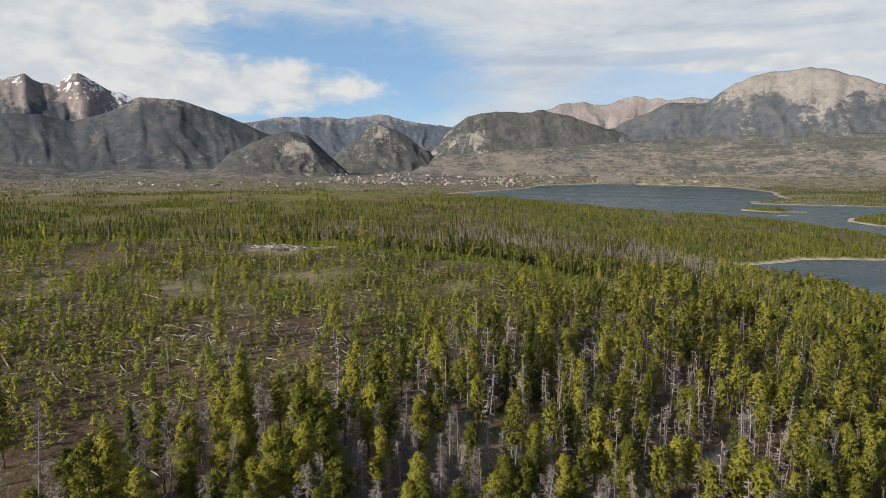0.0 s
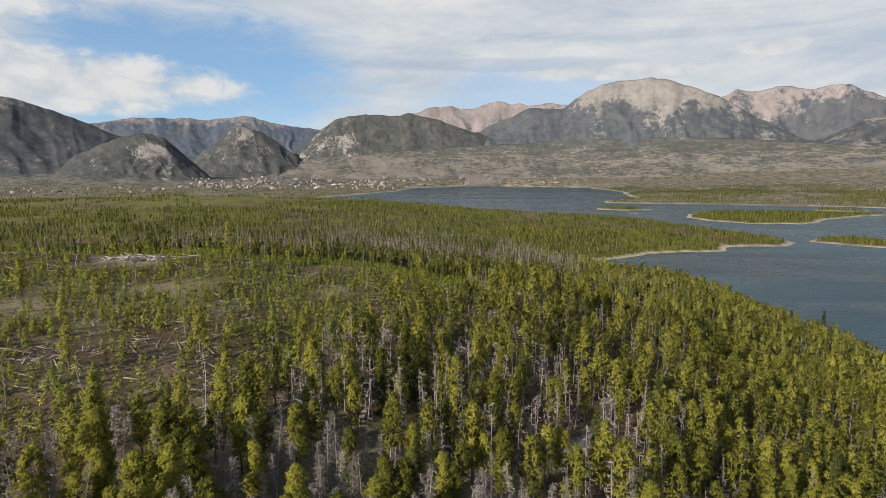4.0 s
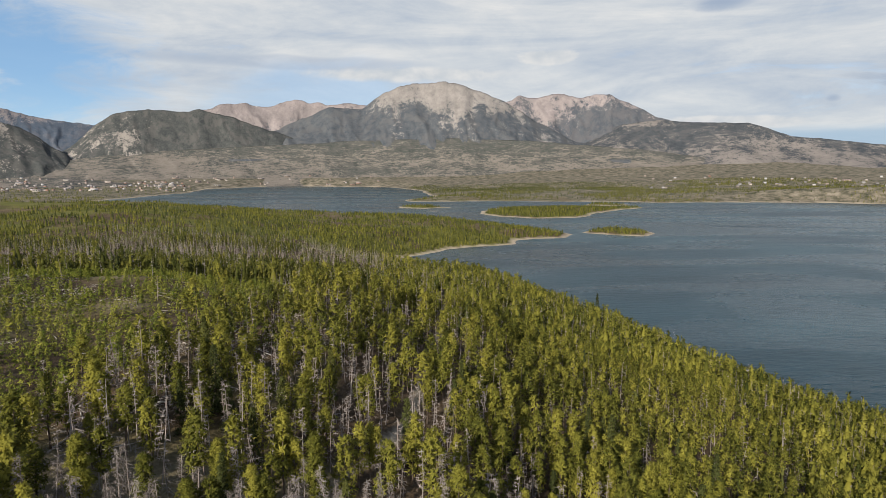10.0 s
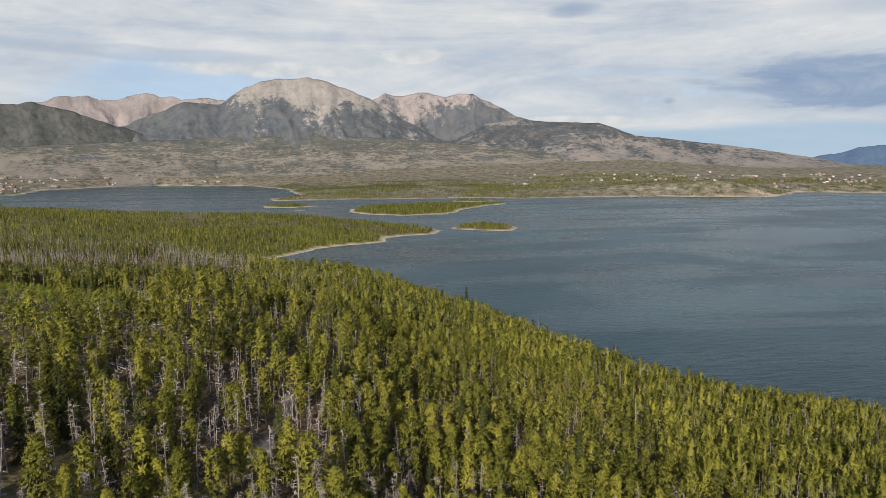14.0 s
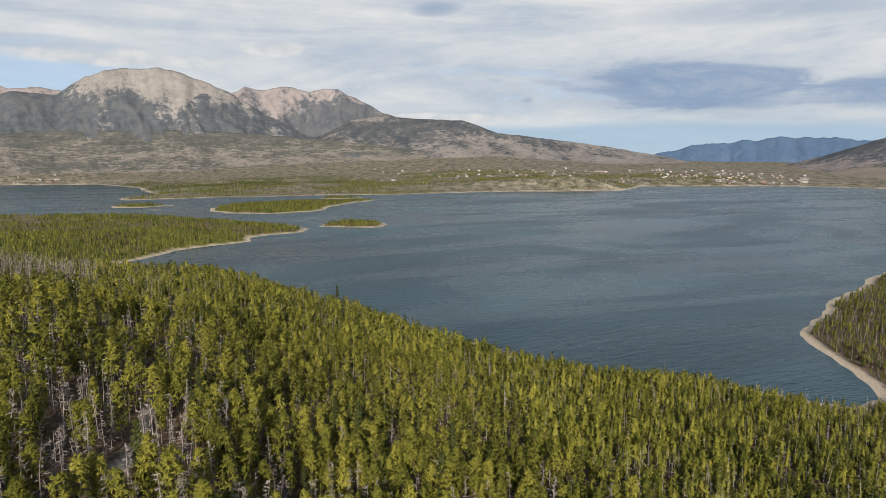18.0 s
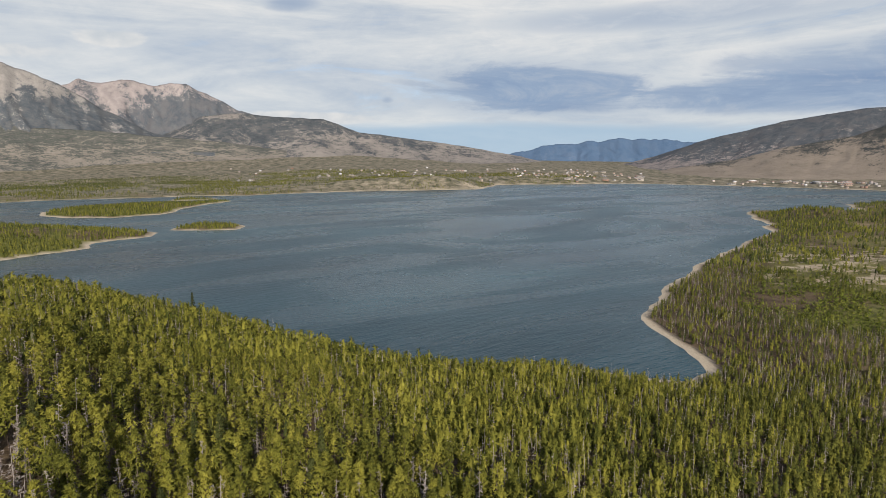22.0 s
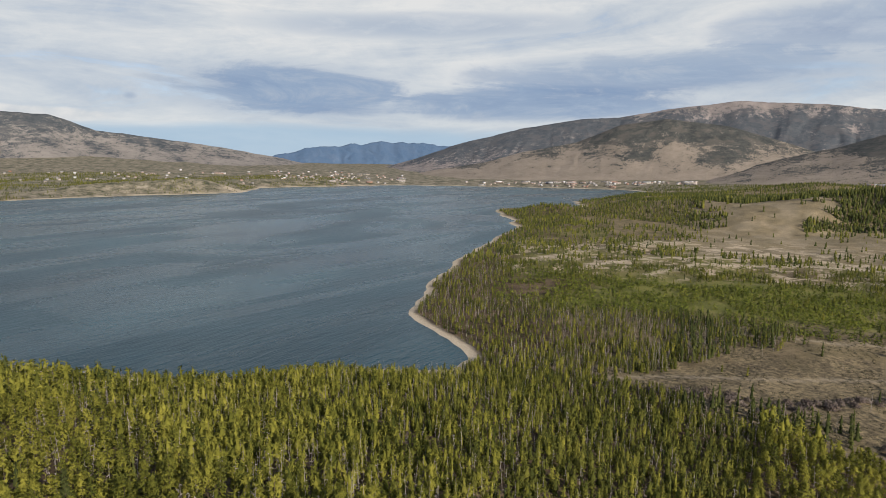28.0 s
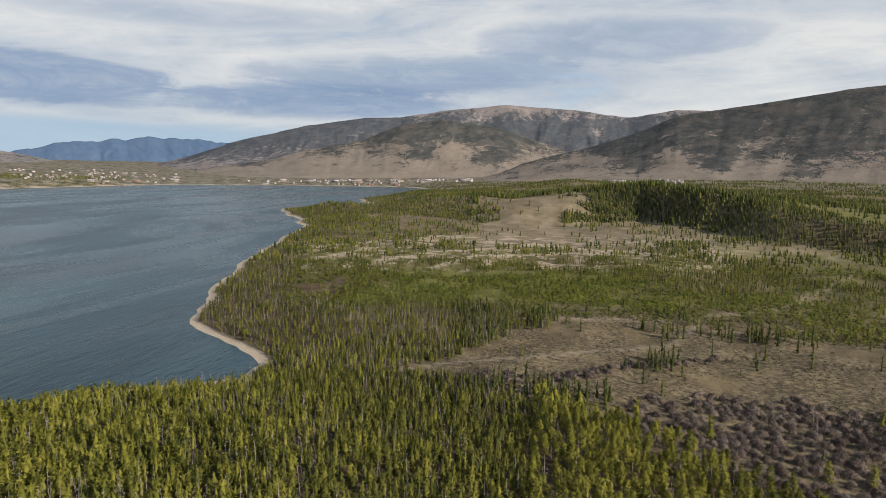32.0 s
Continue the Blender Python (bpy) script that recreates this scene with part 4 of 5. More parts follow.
def growth(x, y):
    """Chances of a live pine, a spruce, a dead tree and a sapling at each place."""
    az, r = bearing(x, y)
    d = shore_distance(x, y)
    n1, n2, n3 = fractal(x, y, 60, 101), fractal(x, y, 18, 111), fractal(x, y, 160, 121)
    az = az + (n2 - 0.5) * 8
    live, spruce, dead, young = (np.zeros(x.shape) for _ in range(4))
    land = d > np.where(r > 600, 6 + r / 260, 6)

    def put(where, a, b, c, e=0.0):
        live[where], spruce[where], dead[where], young[where] = [np.broadcast_to(q, x.shape)[where] for q in (a, b, c, e)]

    edge = wood_edge(r)
    # the hill: clearing with saplings, thin wood below it, dense wood to its side
    put((az < edge) & (r < 86), 0.07 + 0.17 * (n2 > 0.54), 0.02, 0.09, 0.14)
    put((az < edge) & (r >= 80) & (r < 242), 0.010, 0.0, 0.012, 0.12)
    put((az < edge) & (r >= 242) & (r < 330) & (az < -38), 0.30, 0.42, 0.1)
    put((az < edge + 6) & (r >= 232) & (r < 330) & (az >= -38), 0.42, 0.12, 0.30)
    put((az < edge + 8) & (r >= 330) & (r < 620), 0.03 + 0.40 * smooth(n1, 0.54, 0.66), 0.02 + 0.20 * smooth(n1, 0.55, 0.66), 0.42 * smooth(n3 + 0.4 * smooth(az, -50, -35), 0.55, 0.8) * (1 - smooth(r + (n2 - 0.5) * 120, 430, 560) * (1 - smooth(az, -30, -15))), 0.22)
    share = 0.25 + 0.32 * smooth(-az, -12, 6) + 0.30 * smooth(n2, 0.52, 0.70)
    put((az >= edge) & (r < 242) & (az < 66), 0.95 * (1 - share), 0.03, 0.95 * share, 0.02)
    put((az >= edge + 6) & (r >= 232) & (r < 620) & (az < 66), 0.94 * (1 - share), 0.03, 0.94 * share)
    low = (az >= 44) & (r > 150) & (r < 330)
    put(low, 0.86 * (1 - share) + 0.08, 0.07, 0.3 * share + 0.06)
    # valley to the right: the wood thins out into sage and creek thickets
    rim = 71 + np.maximum(277 - r, 0) * 0.4
    lo = np.interp(az, [56, 62, 70, 76, 84, 88], [300, 290, 277, 283, 334, 377])
    hi = np.interp(az, [56, 64, 73, 82, 88], [475, 444, 402, 402, 380])
    put((az >= 66) & (az < rim) & (r < 300), 0.70, 0.10, 0.16)
    put((az >= rim) & (r < 420), 0.002, 0.005, 0.006)
    put((np.abs(r - 242) < 8) & (az > 80) & (az < 94), 0.03, 0.42, 0.12)
    put((np.abs(r - 298) < 12) & (np.abs(az - 98) < 1.4), 0.0, 0.5, 0.06)
    put((np.abs(r - 362 - (az - 97)) < 9) & (az > 96) & (az < 107), 0.06, 0.30, 0.0)
    put((az >= 48) & (r >= lo) & (r < hi) & (az < 88), 0.40, 0.24, 0.30)
    put((az >= 54) & (r >= hi) & (r < 580) & (r > 385), 0.02 + 0.10 * smooth(n1, 0.6, 0.7), 0.04 * smooth(n2, 0.55, 0.65), 0.005, 0.85 * smooth(n2 + n1, 0.62, 0.9))
    grove = smooth(fractal(x, y, 34, 171), 0.50, 0.58)
    clump = smooth(fractal(x, y, 26, 181), 0.46, 0.56)
    put((az >= 54) & (r >= 512) & (r < 700), 0.02 + 0.34 * clump, 0.01 + 0.18 * clump, 0.0, 0.30 * smooth(n1, 0.35, 0.55) + 0.3 * clump)
    put((az >= 54) & (az < 80) & (r >= 700) & (r < 960), 0.03 + 0.26 * clump, 0.02 + 0.14 * clump, 0.0, 0.5 * smooth(n1, 0.45, 0.6))
    put((az >= 54) & (az < 71) & (r >= 640) & (r < 960), 0.06 + 0.30 * smooth(n1, 0.5, 0.62), 0.05, 0.02, 0.85)
    put((az >= 80) & (az < 112) & (r >= 690) & (r < 960), 0.012 + 0.12 * clump * smooth(n2, 0.46, 0.56), 0.015 + 0.07 * clump, 0.0, 0.04)
    put((az >= 96) & (r >= 480) & (r < 800), 0.04 + 0.30 * smooth(n1, 0.44, 0.58), 0.04 + 0.22 * smooth(n1, 0.44, 0.58), 0.0, 0.6 * smooth(n2, 0.38, 0.5))
    put((az >= 54) & (d < 55) & (r >= hi) & (r < 900) & (az < 68), 0.35, 0.22, 0.22)
    put((az >= 48) & (r >= 940) & (r < 1300) & (az < 72), 0.50, 0.25, 0.05)
    face, beyond, rise = scarp(x, y)
    hill = (az >= 70) & (r > 680) & (r < 2400) & (rise > 3)
    put(hill & (az < 82) & (face > 0.03) & (beyond < 120), 0.22 + 0.3 * smooth(n1, 0.4, 0.55), 0.34, 0.04)
    put(hill & (az >= 81.5) & (az < 90) & (beyond < -5), 0.002, 0.006, 0.0)
    put(hill & (az >= 80) & (az < 96) & (beyond >= -5) & (beyond < 140), 0.10, 0.62 * smooth(n1, 0.30, 0.48), 0.02)
    put(hill & (az >= 89.5) & (face > 0.02) & (beyond < 25), 0.22, 0.76 * smooth(n2, 0.22, 0.36), 0.02)
    put(hill & (az >= 96) & (beyond >= 25) & (beyond < 200), 0.01, 0.02, 0.0, 0.1)
    put(hill & (beyond >= 200), 0.10, 0.6 * smooth(n1, 0.40, 0.54), 0.02)
    # over the crest: peninsula, islands, the plain
    meadow = np.where(r < 880, 1 - smooth(az + (n1 - 0.5) * 16, -14, -5), 1 - smooth(az + (n1 - 0.5) * 16, 0, 9))
    brow = (1 - smooth(r + (n1 - 0.5) * 260, 800, 960)) * smooth(az, -32, -20)
    put((az < 48) & (r >= 620) & (r < 1500), 0.80 * (1 - meadow) + meadow * (0.20 * brow + (0.03 + 0.5 * grove) * (1 - brow)), 0.03 + 0.14 * grove * meadow,
        0.05 + 0.32 * meadow * brow * smooth(n3, 0.35, 0.6), 0.25 * meadow * (1 - brow))
    put((az < 48) & (r >= 1180) & (r < 1900) & (az > -3), 0.55, 0.22, 0.06)
    put((az < -12) & (r >= 1000) & (r < 2300), 0.50 * smooth(n3 + 0.5 * n1, 0.80, 0.95), 0.10 * smooth(n1, 0.5, 0.6), 0.0)
    put((az < -18) & (r >= 2300) & (r < 3000), 0.05, 0.14 * smooth(n1, 0.35, 0.55), 0.08)
    put((az > -6) & (az < 50) & (r >= 1820) & (r < 3000), 0.65 * smooth(n3 + 0.4 * n1, 0.62, 0.8), 0.12, 0.0)
    # added spruces that darken the far plain in place of a cloud shadow
    put((az > -7) & (az < 17) & (r >= 2450) & (r < 3000), 0.12, 0.80 * smooth(n3, 0.3, 0.45), 0.0)
    path = line_distance(x, y, TRAIL) > 1.3
    path &= np.hypot(x + 129, y - 142) > 11
    for q in (live, spruce, dead, young):
        q *= land * np.where(path, 1, 0)
    return live, spruce, dead, young


def pick(rng, x, y):
    """The kind at each place: 0 none, 1 live pine, 2 spruce, 3 dead tree, 4 sapling."""
    chances = np.cumsum(growth(x, y), 0)
    roll = rng.rand(x.size)
    return (roll < chances[3]) * (1 + (roll >= chances[0]).astype(int) + (roll >= chances[1]) + (roll >= chances[2]))


def spread(protos, rng, x, y, scale, lean=0.0):
    """Many copies of the prototypes, joined: vertices, triangles, material numbers and each one's tint."""
    V, F, M, T, base = [], [], [], [], 0
    kind = rng.randint(len(protos), size=x.size)
    z = height(x, y) - 0.1
    for k, (pv, pf, pm) in enumerate(protos):
        at = np.nonzero(kind == k)[0]
        if not len(at):
            continue
        a = rng.rand(len(at)) * 2 * np.pi
        s = scale[at] if np.ndim(scale) else np.full(len(at), scale)
        c, q = np.cos(a) * s, np.sin(a) * s
        tx, ty = rng.normal(size=(2, len(at))) * lean
        vx = pv[None, :, 0] * c[:, None] - pv[None, :, 1] * q[:, None] + pv[None, :, 2] * tx[:, None] + x[at, None]
        vy = pv[None, :, 0] * q[:, None] + pv[None, :, 1] * c[:, None] + pv[None, :, 2] * ty[:, None] + y[at, None]
        vz = pv[None, :, 2] * (s * rng.uniform(0.85, 1.15, len(at)))[:, None] + z[at, None]
        ca, qa = np.cos(a)[:, None], np.sin(a)[:, None]
        nx, ny = pv[None, :, 3] * ca - pv[None, :, 4] * qa, pv[None, :, 3] * qa + pv[None, :, 4] * ca
        V.append(np.stack([vx, vy, vz, nx, ny, np.broadcast_to(pv[None, :, 5], nx.shape)], -1).reshape(-1, 6).astype(np.float32))
        F.append((pf[None] + (np.arange(len(at)) * len(pv))[:, None, None] + base).reshape(-1, 3))
        M.append(np.tile(pm, len(at)))
        T.append(np.repeat(rng.rand(len(at)), len(pv)))
        base += len(at) * len(pv)
    return np.concatenate(V), np.concatenate(F), np.concatenate(M), np.concatenate(T)


def stand(name, label, protos, mats, rng, x, y, scale, lean=0.0, category="forest"):
    """A wood that nobody could count, as one object."""
    if not len(x):
        return
    v, f, m, t = spread(protos, rng, x, y, scale, lean)
    me = bpy.data.meshes.new(name)
    fill_mesh(me, v, f, mats, m, {"tint": t})
    tagged(new(name, me), label, category, kind="stuff")


def part(name, piece, mat, parent, label=""):
    me = bpy.data.meshes.new(name)
    fill_mesh(me, piece[0], piece[1], [mat])
    ob = new(name, me)
    ob.parent = parent
    if label:
        ob["label"] = label
    return ob


def tree_thing(name, label, category, group, pieces):
    """One tree: an Empty at its foot with trunk and crown; pieces: (part name, piece, material)."""
    top = tagged(new(name), label, category, group)
    top.empty_display_size = 0.5
    for part_name, piece, mat in pieces:
        part(part_name, piece, mat, top)
    return top


def plant(rng, kinds, x, y, lo, hi, lean=0.02):
    """Copies of the tree things, one at each place; the built ones stand at the first places."""
    z = height(x, y) - 0.1
    for i in range(len(x)):
        s = rng.uniform(lo, hi)
        m = Matrix.Translation((x[i], y[i], z[i])) @ Euler((rng.normal() * lean, rng.normal() * lean, rng.rand() * 6.28)).to_matrix().to_4x4() @ Matrix.Scale(s, 4)
        if i < len(kinds):
            kinds[i].matrix_basis = m
        else:
            copy = copy_thing(kinds[i % len(kinds)], Matrix())
            copy.matrix_basis = m


def grow_forest():
    rng = np.random.RandomState(77)
    x, y = scatter(rng, 3.05, 42, 620)
    kind = pick(rng, x, y)
    az, r = bearing(x, y)
    seen = (az > -62) & (az < 113)
    order = np.argsort(r)
    single = np.zeros(x.size, bool)

    def nearest(k, many):
        at = [i for i in order if kind[i] == k and seen[i]][:many]
        single[at] = True
        return x[at], y[at]

    pines = [tree_thing("pine_tree", "lodgepole pine with a yellow-green crown and a bare lower trunk", "pine tree", "pines on the hill",
                        [("trunk", st, TRUNK), ("crown", cr, PINE)]) for st, cr in (pine_pieces(200 + i, 54, 56, 0.33) for i in range(12))]
    plant(rng, pines, *nearest(1, 300), 0.8, 1.12)
    snags = [tree_thing("dead_tree", "grey dead standing pine with bare drooping twigs", "dead tree", "dead trees on the hill",
                        [("trunk", st, DEADWOOD), ("bare_crown", tw, DEADWOOD)]) for st, tw in (snag_pieces(300 + i, 900) for i in range(8))]
    plant(rng, snags, *nearest(3, 220), 0.8, 1.15, 0.05)
    firs = [tree_thing("spruce_tree", "dark green spruce with branches down to the ground", "spruce tree", "spruces in the wood",
                       [("trunk", st, TRUNK), ("crown", cr, SPRUCE)]) for st, cr in (spruce_pieces(400 + i, 84, 30, 0.38) for i in range(5))]
    plant(rng, firs, *nearest(2, 90), 0.6, 1.0)
    babies = [tree_thing("young_pine", "waist-high to man-high bright green young pine in the clearing", "young pine", "young pines in the clearing",
                         [("trunk", st, TRUNK), ("crown", cr, YOUNG)]) for st, cr in (sapling_pieces(500 + i, 20, 26, 0.24) for i in range(7))]
    plant(rng, babies, *nearest(4, 260), 0.6, 1.25)

    # the lower slope carries a close thicket of small pines instead
    def thicket(az, r):
        return (az > 30 + np.maximum(170 - r, 0) * 0.16 + 3 * np.sin(r * 0.21)) & (r > 108) & (r < 336) & (az < 86)

    close = thicket(az, r) & (kind != 2)
    rest = ~single & ~close
    near, middle = rest & (r < 115), rest & (r >= 115) & (r < 215)
    fine = lambda made, *a: [join((st, 1), (cr, 0)) for st, cr in (made(*q) for q in a)]
    heads = lambda made, *a: [join((made(*q)[1], 0)) for q in a]
    pine_near = fine(pine_pieces, *[(600 + i, 38, 24, 0.44) for i in range(8)])
    pine_half = fine(pine_pieces, *[(610 + i, 28, 12, 0.64, 0.62) for i in range(10)])
    pine_mid = fine(far_conifer, *[(620 + i, 2, 9, 4, 1.25, 0.14, 2.05, 8.6, False) for i in range(10)])
    spruce_mid = fine(far_conifer, *[(640 + i, 4, 9, 3, 1.1, 0.06, 1.9, 9.6) for i in range(6)])
    snag_near = fine(snag_pieces, *[(660 + i, 170) for i in range(6)])
    snag_mid = fine(snag_pieces, *[(680 + i, 18, 3) for i in range(8)])
    baby_near = heads(sapling_pieces, *[(700 + i, 5, 5, 0.80) for i in range(6)])
    n = near & (kind == 1)
    stand("pine_forest", "yellow-green lodgepole pine wood on the hilltop", pine_near, [PINE, TRUNK], rng, x[n], y[n], rng.uniform(0.78, 1.12, n.sum()), 0.02)
    tx, ty = scatter(rng, 2.2, 108, 336, 26, 86)
    taz, tr = bearing(tx, ty)
    tkind = pick(rng, tx, ty)
    inside = thicket(taz, tr)
    small = fine(far_conifer, *[(615 + i, 3, 12, 5, 1.1, 0.05, 2.5, 8.2, i % 3 == 0) for i in range(10)])
    # pines take the less lit colour away from the point opposite the sun
    dusk = rng.rand(tx.size) < 0.85 * smooth(taz, 48, 76)
    for n, mat in ((inside & (tkind == 1) & dusk, DUSKPINE), (inside & (tkind == 1) & ~dusk, PINE)):
        stand("pine_forest", "close thicket of small pines on the lower slope", small, [mat, TRUNK], rng, tx[n], ty[n], (0.80 - 0.20 * smooth(taz, 32, 60))[n] * rng.uniform(0.62, 1.08, n.sum()), 0.02)
    n = inside & (tkind == 3)
    stand("dead_wood", "small grey dead pines in the thicket", snag_mid, [DEADWOOD, DEADWOOD], rng, tx[n], ty[n], rng.uniform(0.5, 0.85, n.sum()), 0.05)
    n = middle & (kind == 1)
    stand("pine_forest", "yellow-green pine wood on the upper slopes", pine_half, [PINE, TRUNK], rng, x[n], y[n], (1.0 - 0.2 * smooth(az, -5, 25))[n] * rng.uniform(0.75, 1.12, n.sum()), 0.02)
    beyond = ((az > 47) & (r > 300)) | ((az < wood_edge(r) + 6) & (r > 232))
    n = rest & ~near & ~middle & (kind == 1) & beyond
    stand("pine_forest", "pines beyond the hill and along the far beach, in the less lit green", pine_mid, [DUSKPINE, TRUNK], rng, x[n], y[n], np.where(az > 40, 0.72, np.where(r < 345, 1.3, 1.0))[n] * rng.uniform(0.5, 0.9, n.sum()), 0.02)
    n = rest & ~near & ~middle & (kind == 1) & ~beyond
    stand("pine_forest", "dense sunlit pine forest sloping down to the lake", pine_mid, [PINE, TRUNK], rng, x[n], y[n], rng.uniform(0.72, 1.1, n.sum()), 0.02)
    n = near & (kind == 3)
    stand("dead_wood", "grey dead standing trees among the pines", snag_near, [DEADWOOD, DEADWOOD], rng, x[n], y[n], rng.uniform(0.75, 1.15, n.sum()), 0.05)
    n = rest & ~near & (kind == 3)
    stand("dead_wood", "grey beetle-killed trees standing across the slopes", snag_mid, [DEADWOOD, DEADWOOD], rng, x[n], y[n], np.where((az > 47) & (r > 300), 0.75, 1.0)[n] * rng.uniform(0.7, 1.1, n.sum()), 0.05)
    n = rest & (kind == 2)
    stand("spruce_wood", "dark spruces scattered through the forest", spruce_mid, [SPRUCE, TRUNK], rng, x[n], y[n], np.where((az > 79) & (r > 228) & (r < 420), 1.15, np.where((az > 36) & (r > 108), 0.58, 1.0))[n] * rng.uniform(0.5, 0.95, n.sum()), 0.02)
    for n, mat, big, words in ((rest & (kind == 4) & (az < 50), YOUNG, 1.0, "bright green young pines between the woods"), (rest & (kind == 4) & (az >= 50), BROOM, 1.6, "green band of head-high young pines across the valley")):
        stand("young_pines", words, baby_near, [mat, TRUNK], rng, x[n], y[n], big * rng.uniform(0.5, 1.0, n.sum()), 0.03)
    cx, cy = scatter(rng, 1.75, 82, 246, -66, -8)
    caz, cr = bearing(cx, cy)
    patch = fractal(cx, cy, 14, 131)
    pile = np.hypot(cx + 129, cy - 142)
    n = (pile > 11) & (caz + (patch - 0.5) * 10 < wood_edge(cr) - 1) & (rng.rand(cx.size) < 0.30 + 0.66 * smooth(patch, 0.36, 0.52))
    stand("young_pines", "bright green young pines filling the clearing", fine(sapling_pieces, *[(790 + i, 7, 9, 0.46) for i in range(6)]), [YOUNG, TRUNK], rng, cx[n], cy[n], rng.uniform(0.42, 0.95, n.sum()), 0.03)

    # farther off: fewer, larger tufts
    x, y = scatter(rng, 4.4, 620, 1150)
    kind = pick(rng, x, y)
    pine_far = heads(far_conifer, *[(720 + i, 2, 0, 0, 1, 0.06, 2.3, 8.8) for i in range(8)])
    spruce_far = heads(far_conifer, *[(740 + i, 2, 0, 0, 1, 0.03, 2.4, 9.8) for i in range(6)])
    snag_far = fine(snag_pieces, *[(760 + i, 8, 3) for i in range(6)])
    baby_far = heads(sapling_pieces, *[(780 + i, 3, 3, 1.0) for i in range(5)])
    for k, protos, mat, name, label in ((1, pine_far, DUSKPINE, "pine_forest", "even green pine forest on the peninsula and far shore"), (2, spruce_far, SPRUCE, "spruce_wood", "dark spruces on the far shore"),
                                        (3, snag_far, DEADWOOD, "dead_wood", "grey dead trees beyond the hill"), (4, baby_far, BROOM, "young_pines", "low bright green young pines by the campground")):
        n = kind == k
        stand(name, label, protos, [mat, DEADWOOD if k == 3 else TRUNK], rng, x[n], y[n], np.where(bearing(x, y)[0] > 60, np.where((np.hypot(x, y) > 900) & (bearing(x, y)[0] > 80), 1.6, 1.1), 1.0)[n] * rng.uniform(0.34, 0.64, n.sum()) * (1.1 if k == 4 else 1.0))
    for gap, lo, hi in ((5.6, 1150, 1800), (9.0, 1800, 3000)):
        x, y = scatter(rng, gap, lo, hi, -66, 114)
        kind = pick(rng, x, y)
        for k, mat, name, label in ((1, DUSKPINE, "pine_forest", "far patches of pine on islands and plain"), (2, SPRUCE, "spruce_wood", "far dark spruce stands, some put in for a cloud shadow")):
            n = kind == k
            protos = heads(far_conifer, *[(800 + 10 * k + i, 1, 0, 0, 1, 0.04, 1.9, 10.0) for i in range(6)])
            stand(name, label, protos, [mat, TRUNK], rng, x[n], y[n], rng.uniform(0.42, 0.75, n.sum()))
    # two tall spruces stand over the wood's edge
    ex, ey = np.array([112.0, 96.0]), np.array([406.0, 410.0])
    for i in range(2):
        copy_thing(firs[i], Matrix()).matrix_basis = Matrix.Translation((ex[i], ey[i], float(height(ex, ey)[i]) - 0.1)) @ Matrix.Scale(1.3 - 0.3 * i, 4)


build_towns()
grow_forest()


# ---- the valley: sage, creek thickets ----
def grow_valley():
    rng = np.random.RandomState(88)
    sage = [(*bush_pieces(900 + i, 16, 0.85, 1.3, 0.20, 0.40), np.zeros(16, int)) for i in range(5)]
    x, y = scatter(rng, 2.3, 170, 420, 66, 118)
    az, r = bearing(x, y)
    rim = 72 + np.maximum(277 - r, 0) * 0.4
    n2 = fractal(x, y, 18, 111)
    n = (az > rim) & (rng.rand(x.size) < 0.15 + 0.75 * smooth(n2, 0.4, 0.6)) & (shore_distance(x, y) > 20)
    stand("sagebrush", "low grey-brown sagebrush over the valley floor", sage, [SAGE], rng, x[n], y[n], rng.uniform(0.6, 1.3, n.sum()), category="sagebrush")
    # willows along the creek and in the wet ground
    willow = [tagged(new("willow_bush", bpy.data.meshes.new("willow_bush")), "round leafless purple-brown willow bush in the creek bottom", "bush", "willows along the creek") for i in range(6)]
    for i, ob in enumerate(willow):
        v, f = bush_pieces(920 + i, 380, 2.5, 2.5, 0.085, 0.20)
        fill_mesh(ob.data, v, f, [SHRUB])
    x, y = scatter(rng, 3.9, 180, 330, 66, 118)
    az, r = bearing(x, y)
    n1 = fractal(x, y, 25, 141)
    wet = (az > 94 + (n1 - 0.5) * 8) & (r < 268 + (n1 - 0.5) * 40 + (az - 104) * 2) & (r > 225 - (az - 94) * 4)
    creek = (np.abs(r - 256 - np.maximum(az - 86, 0) * 4.5 + (n1 - 0.5) * 12) < 5.5) & (az > 70) & (az < 104)
    n = (wet & (rng.rand(x.size) < 0.85)) | (creek & (rng.rand(x.size) < 0.8))
    x, y = x[n], y[n]
    keep = np.argsort(np.hypot(x, y))
    plant(rng, willow, x[keep][:300], y[keep][:300], 0.8, 1.5, 0.0)
    x, y = x[keep][300:], y[keep][300:]
    stand("willow_thicket", "purple-brown leafless willow thicket along the creek", [(*bush_pieces(940 + i, 110, 2.5, 2.5, 0.20, 0.26), np.zeros(110, int)) for i in range(4)], [SHRUB], rng, x, y, rng.uniform(0.8, 1.5, len(x)), category="bushes")


grow_valley()


# ---- fallen logs and slash in the clearing ----
def log_piece(seed, long, thick):
    rng = np.random.RandomState(seed)
    v, f = pole(rng, long, thick, thick * 0.5, 6, 3, 0.05)
    v = v[:, [2, 0, 1]] - (long / 2, 0, 0)
    k = len(v)
    v = np.concatenate([v, [v[:6].mean(0), v[-6:].mean(0)]])
    caps = [(k, (j + 1) % 6, j) for j in range(6)] + [(k + 1, k - 6 + j, k - 6 + (j + 1) % 6) for j in range(6)]
    return v, np.concatenate([f, caps])


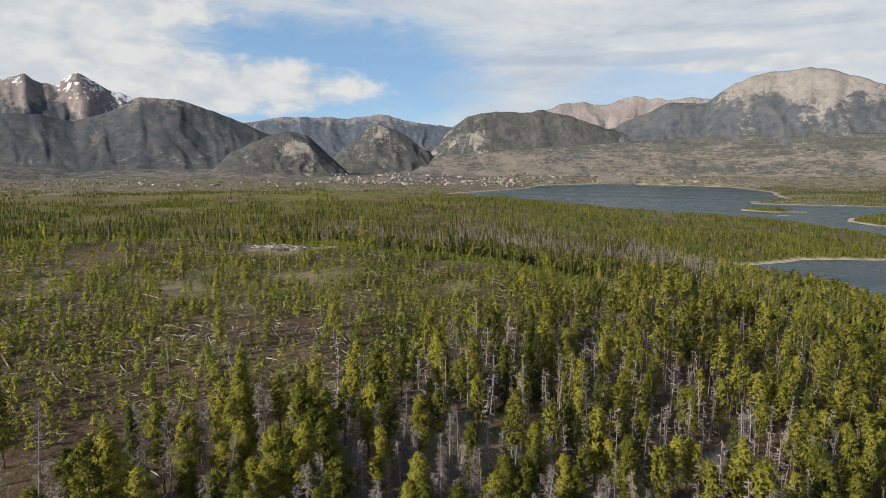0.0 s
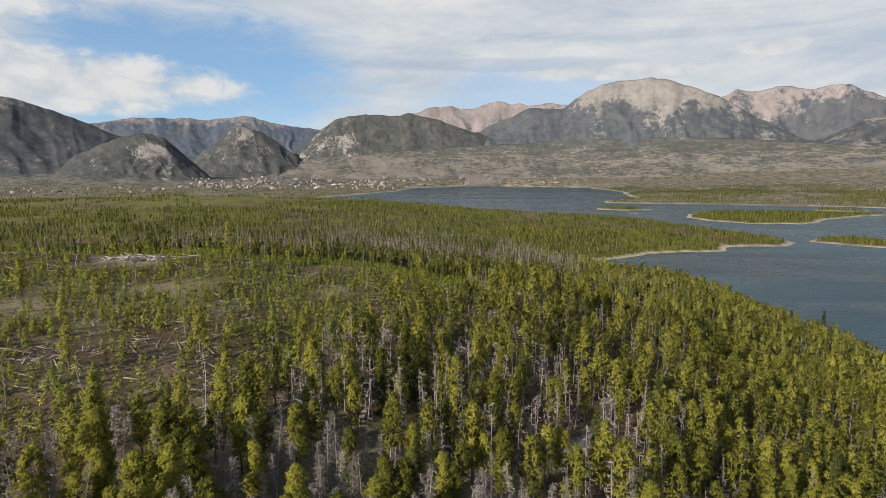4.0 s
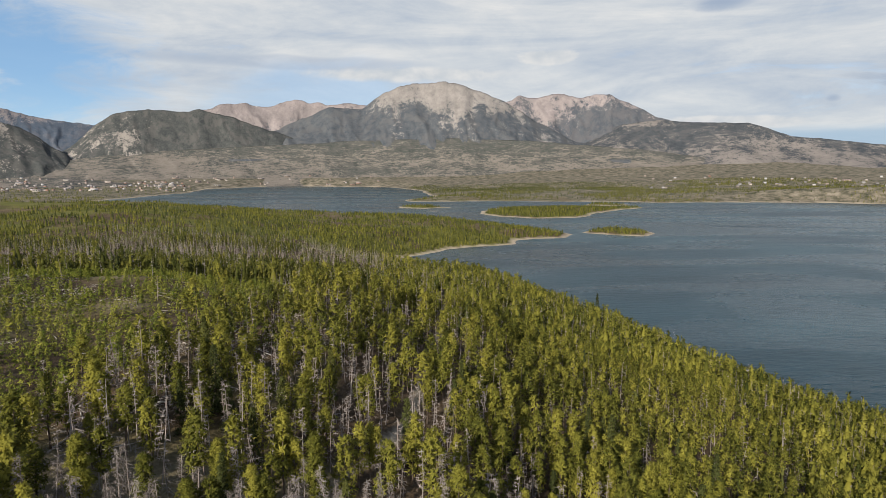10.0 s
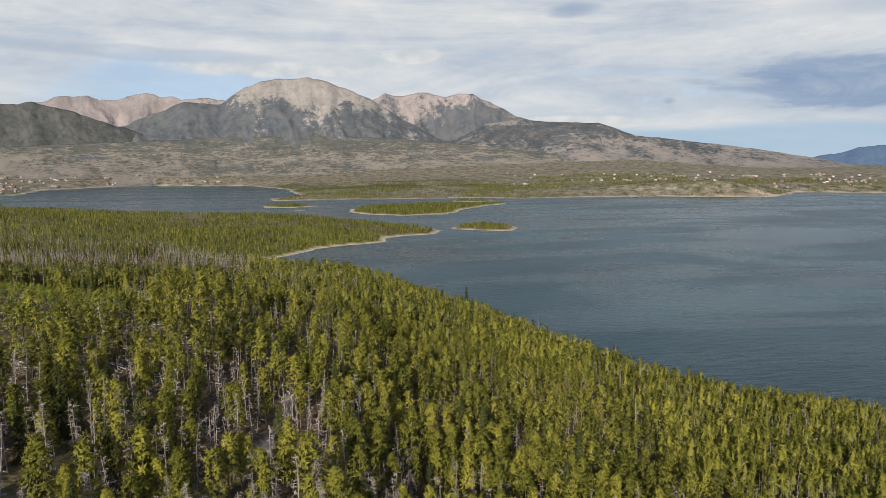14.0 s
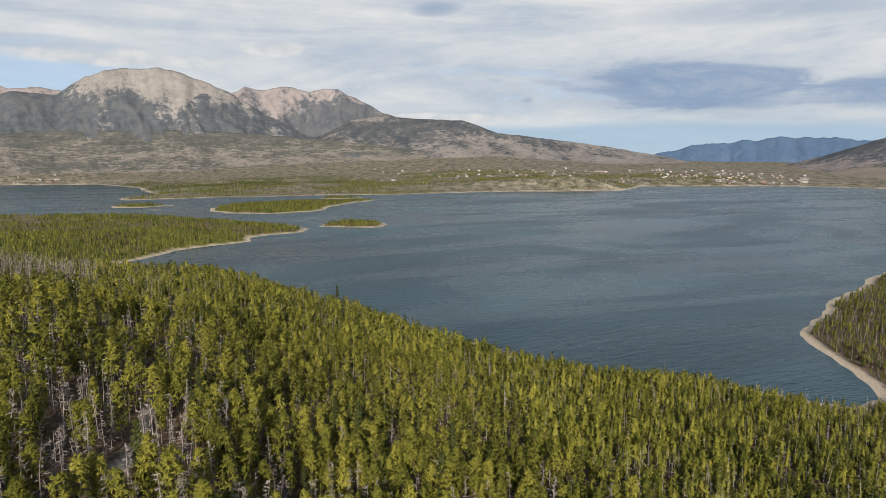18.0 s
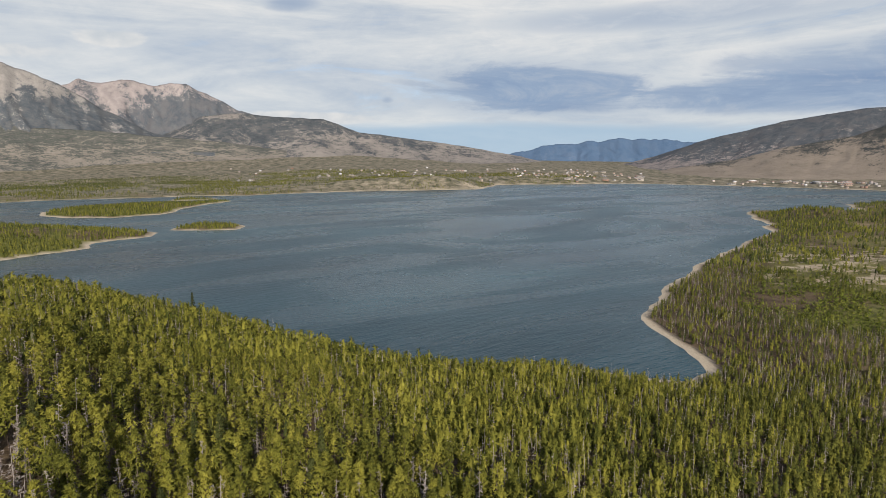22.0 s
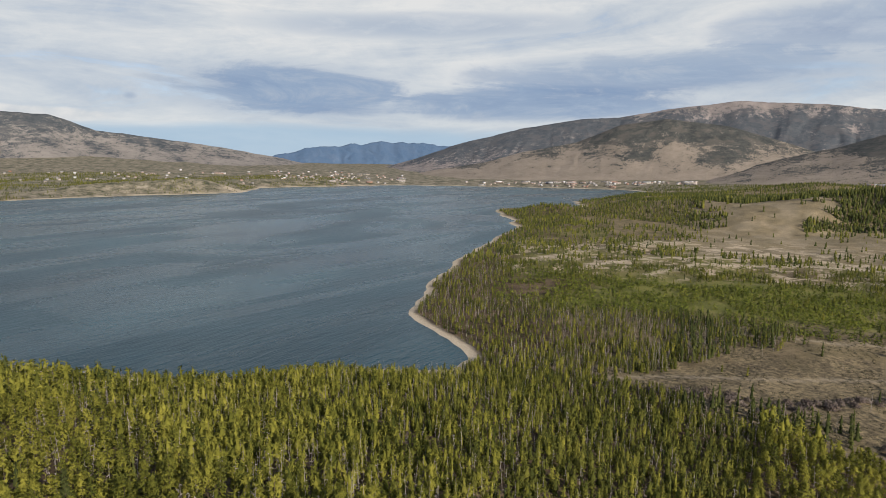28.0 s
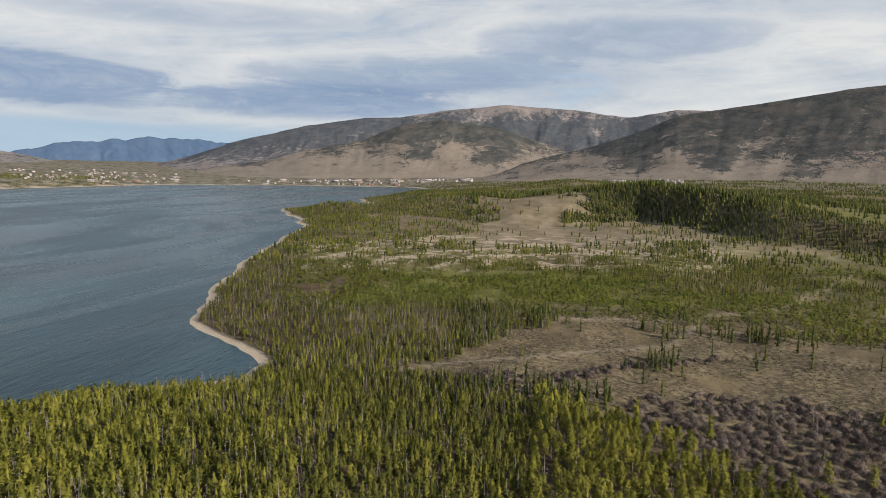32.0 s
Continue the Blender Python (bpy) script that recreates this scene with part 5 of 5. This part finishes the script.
def lay_logs():
    rng = np.random.RandomState(99)
    kinds = [tagged(new("fallen_log", bpy.data.meshes.new("fallen_log")), "bleached grey fallen tree trunk lying in the clearing", "log", "fallen logs") for i in range(7)]
    shapes = [log_piece(950 + i, 2.0 + i * 0.65, 0.08 + 0.012 * i) for i in range(7)]
    for ob, (v, f) in zip(kinds, shapes):
        fill_mesh(ob.data, v, f, [LOGWOOD])
    x, y = scatter(rng, 3.4, 50, 245, -64, 8)
    az, r = bearing(x, y)
    heap = fractal(x, y, 20, 151)
    n = (rng.rand(x.size) < 0.10 + 0.55 * smooth(heap, 0.52, 0.66)) & (az < wood_edge(r) + 12)
    x, y = x[n], y[n]
    order = np.argsort(np.hypot(x, y))
    first, rest = order[:280], order[280:]
    z = height(x, y) + 0.06
    step = 1.5
    tilt = lambda i, a: math.atan2(float(height(x[i] + math.cos(a) * step, y[i] + math.sin(a) * step) - height(x[i] - math.cos(a) * step, y[i] - math.sin(a) * step)), 2 * step)
    for j, i in enumerate(first):
        a = rng.uniform(0, math.pi)
        m = Matrix.Translation((x[i], y[i], z[i])) @ Euler((0, -tilt(i, a), a)).to_matrix().to_4x4()
        if j < 7:
            kinds[j].matrix_basis = m
        else:
            copy_thing(kinds[j % 7], Matrix()).matrix_basis = m
    flat = [(faced(v + (0, 0, 0.15)), f, np.zeros(len(f), int)) for v, f in shapes]
    stand("slash", "grey branches and logs left over the cleared ground", flat, [LOGWOOD], rng, x[rest], y[rest], rng.uniform(0.5, 0.9, len(rest)), category="fallen wood")
    twig = [(*spikes(np.random.RandomState(970 + i), np.random.RandomState(971 + i).normal(size=(26, 3)) * (0.9, 0.9, 0.12) + (0, 0, 0.25), np.random.RandomState(972 + i).normal(size=(26, 3)) * (1, 1, 0.25), 1.3, 0.035), np.zeros(26, int)) for i in range(5)]
    x, y = scatter(rng, 3.2, 50, 245, -64, 4)
    az, r = bearing(x, y)
    n = (rng.rand(x.size) < 0.12 + 0.6 * smooth(fractal(x, y, 20, 151), 0.5, 0.62)) & (az < wood_edge(r) + 10)
    stand("slash", "heaps of dead grey twigs on the cleared ground", twig, [LOGWOOD], rng, x[n], y[n], rng.uniform(0.6, 1.4, n.sum()), category="fallen wood")


def slash_pile():
    """A heap of cut logs and branches on the crest of the clearing."""
    rng = np.random.RandomState(101)
    a = radians(-42.3)
    x, y = 192 * math.sin(a), 192 * math.cos(a)
    top = tagged(new("log_pile"), "long heap of bleached logs and branches on the crest", "log pile")
    top.matrix_basis = pose(x, y, float(height(np.array([x]), np.array([y]))[0]), 0, 0, 40)
    meshes = []
    for i in range(5):
        me = bpy.data.meshes.new("log")
        fill_mesh(me, *log_piece(990 + i, 2.5 + i * 0.8, 0.10 + 0.02 * i), [LOGWOOD])
        meshes.append(me)
    for i in range(120):
        u, w = rng.normal() * 5.5, rng.normal() * 1.7
        up = max(0.1, 1.5 * math.exp(-(u / 6) ** 2 - (w / 2) ** 2) * rng.rand())
        ob = new("log", meshes[i % 5])
        ob.parent = top
        ob.matrix_basis = pose(u, w, up, 0, rng.normal() * 9, rng.uniform(0, 180))


lay_logs()
slash_pile()
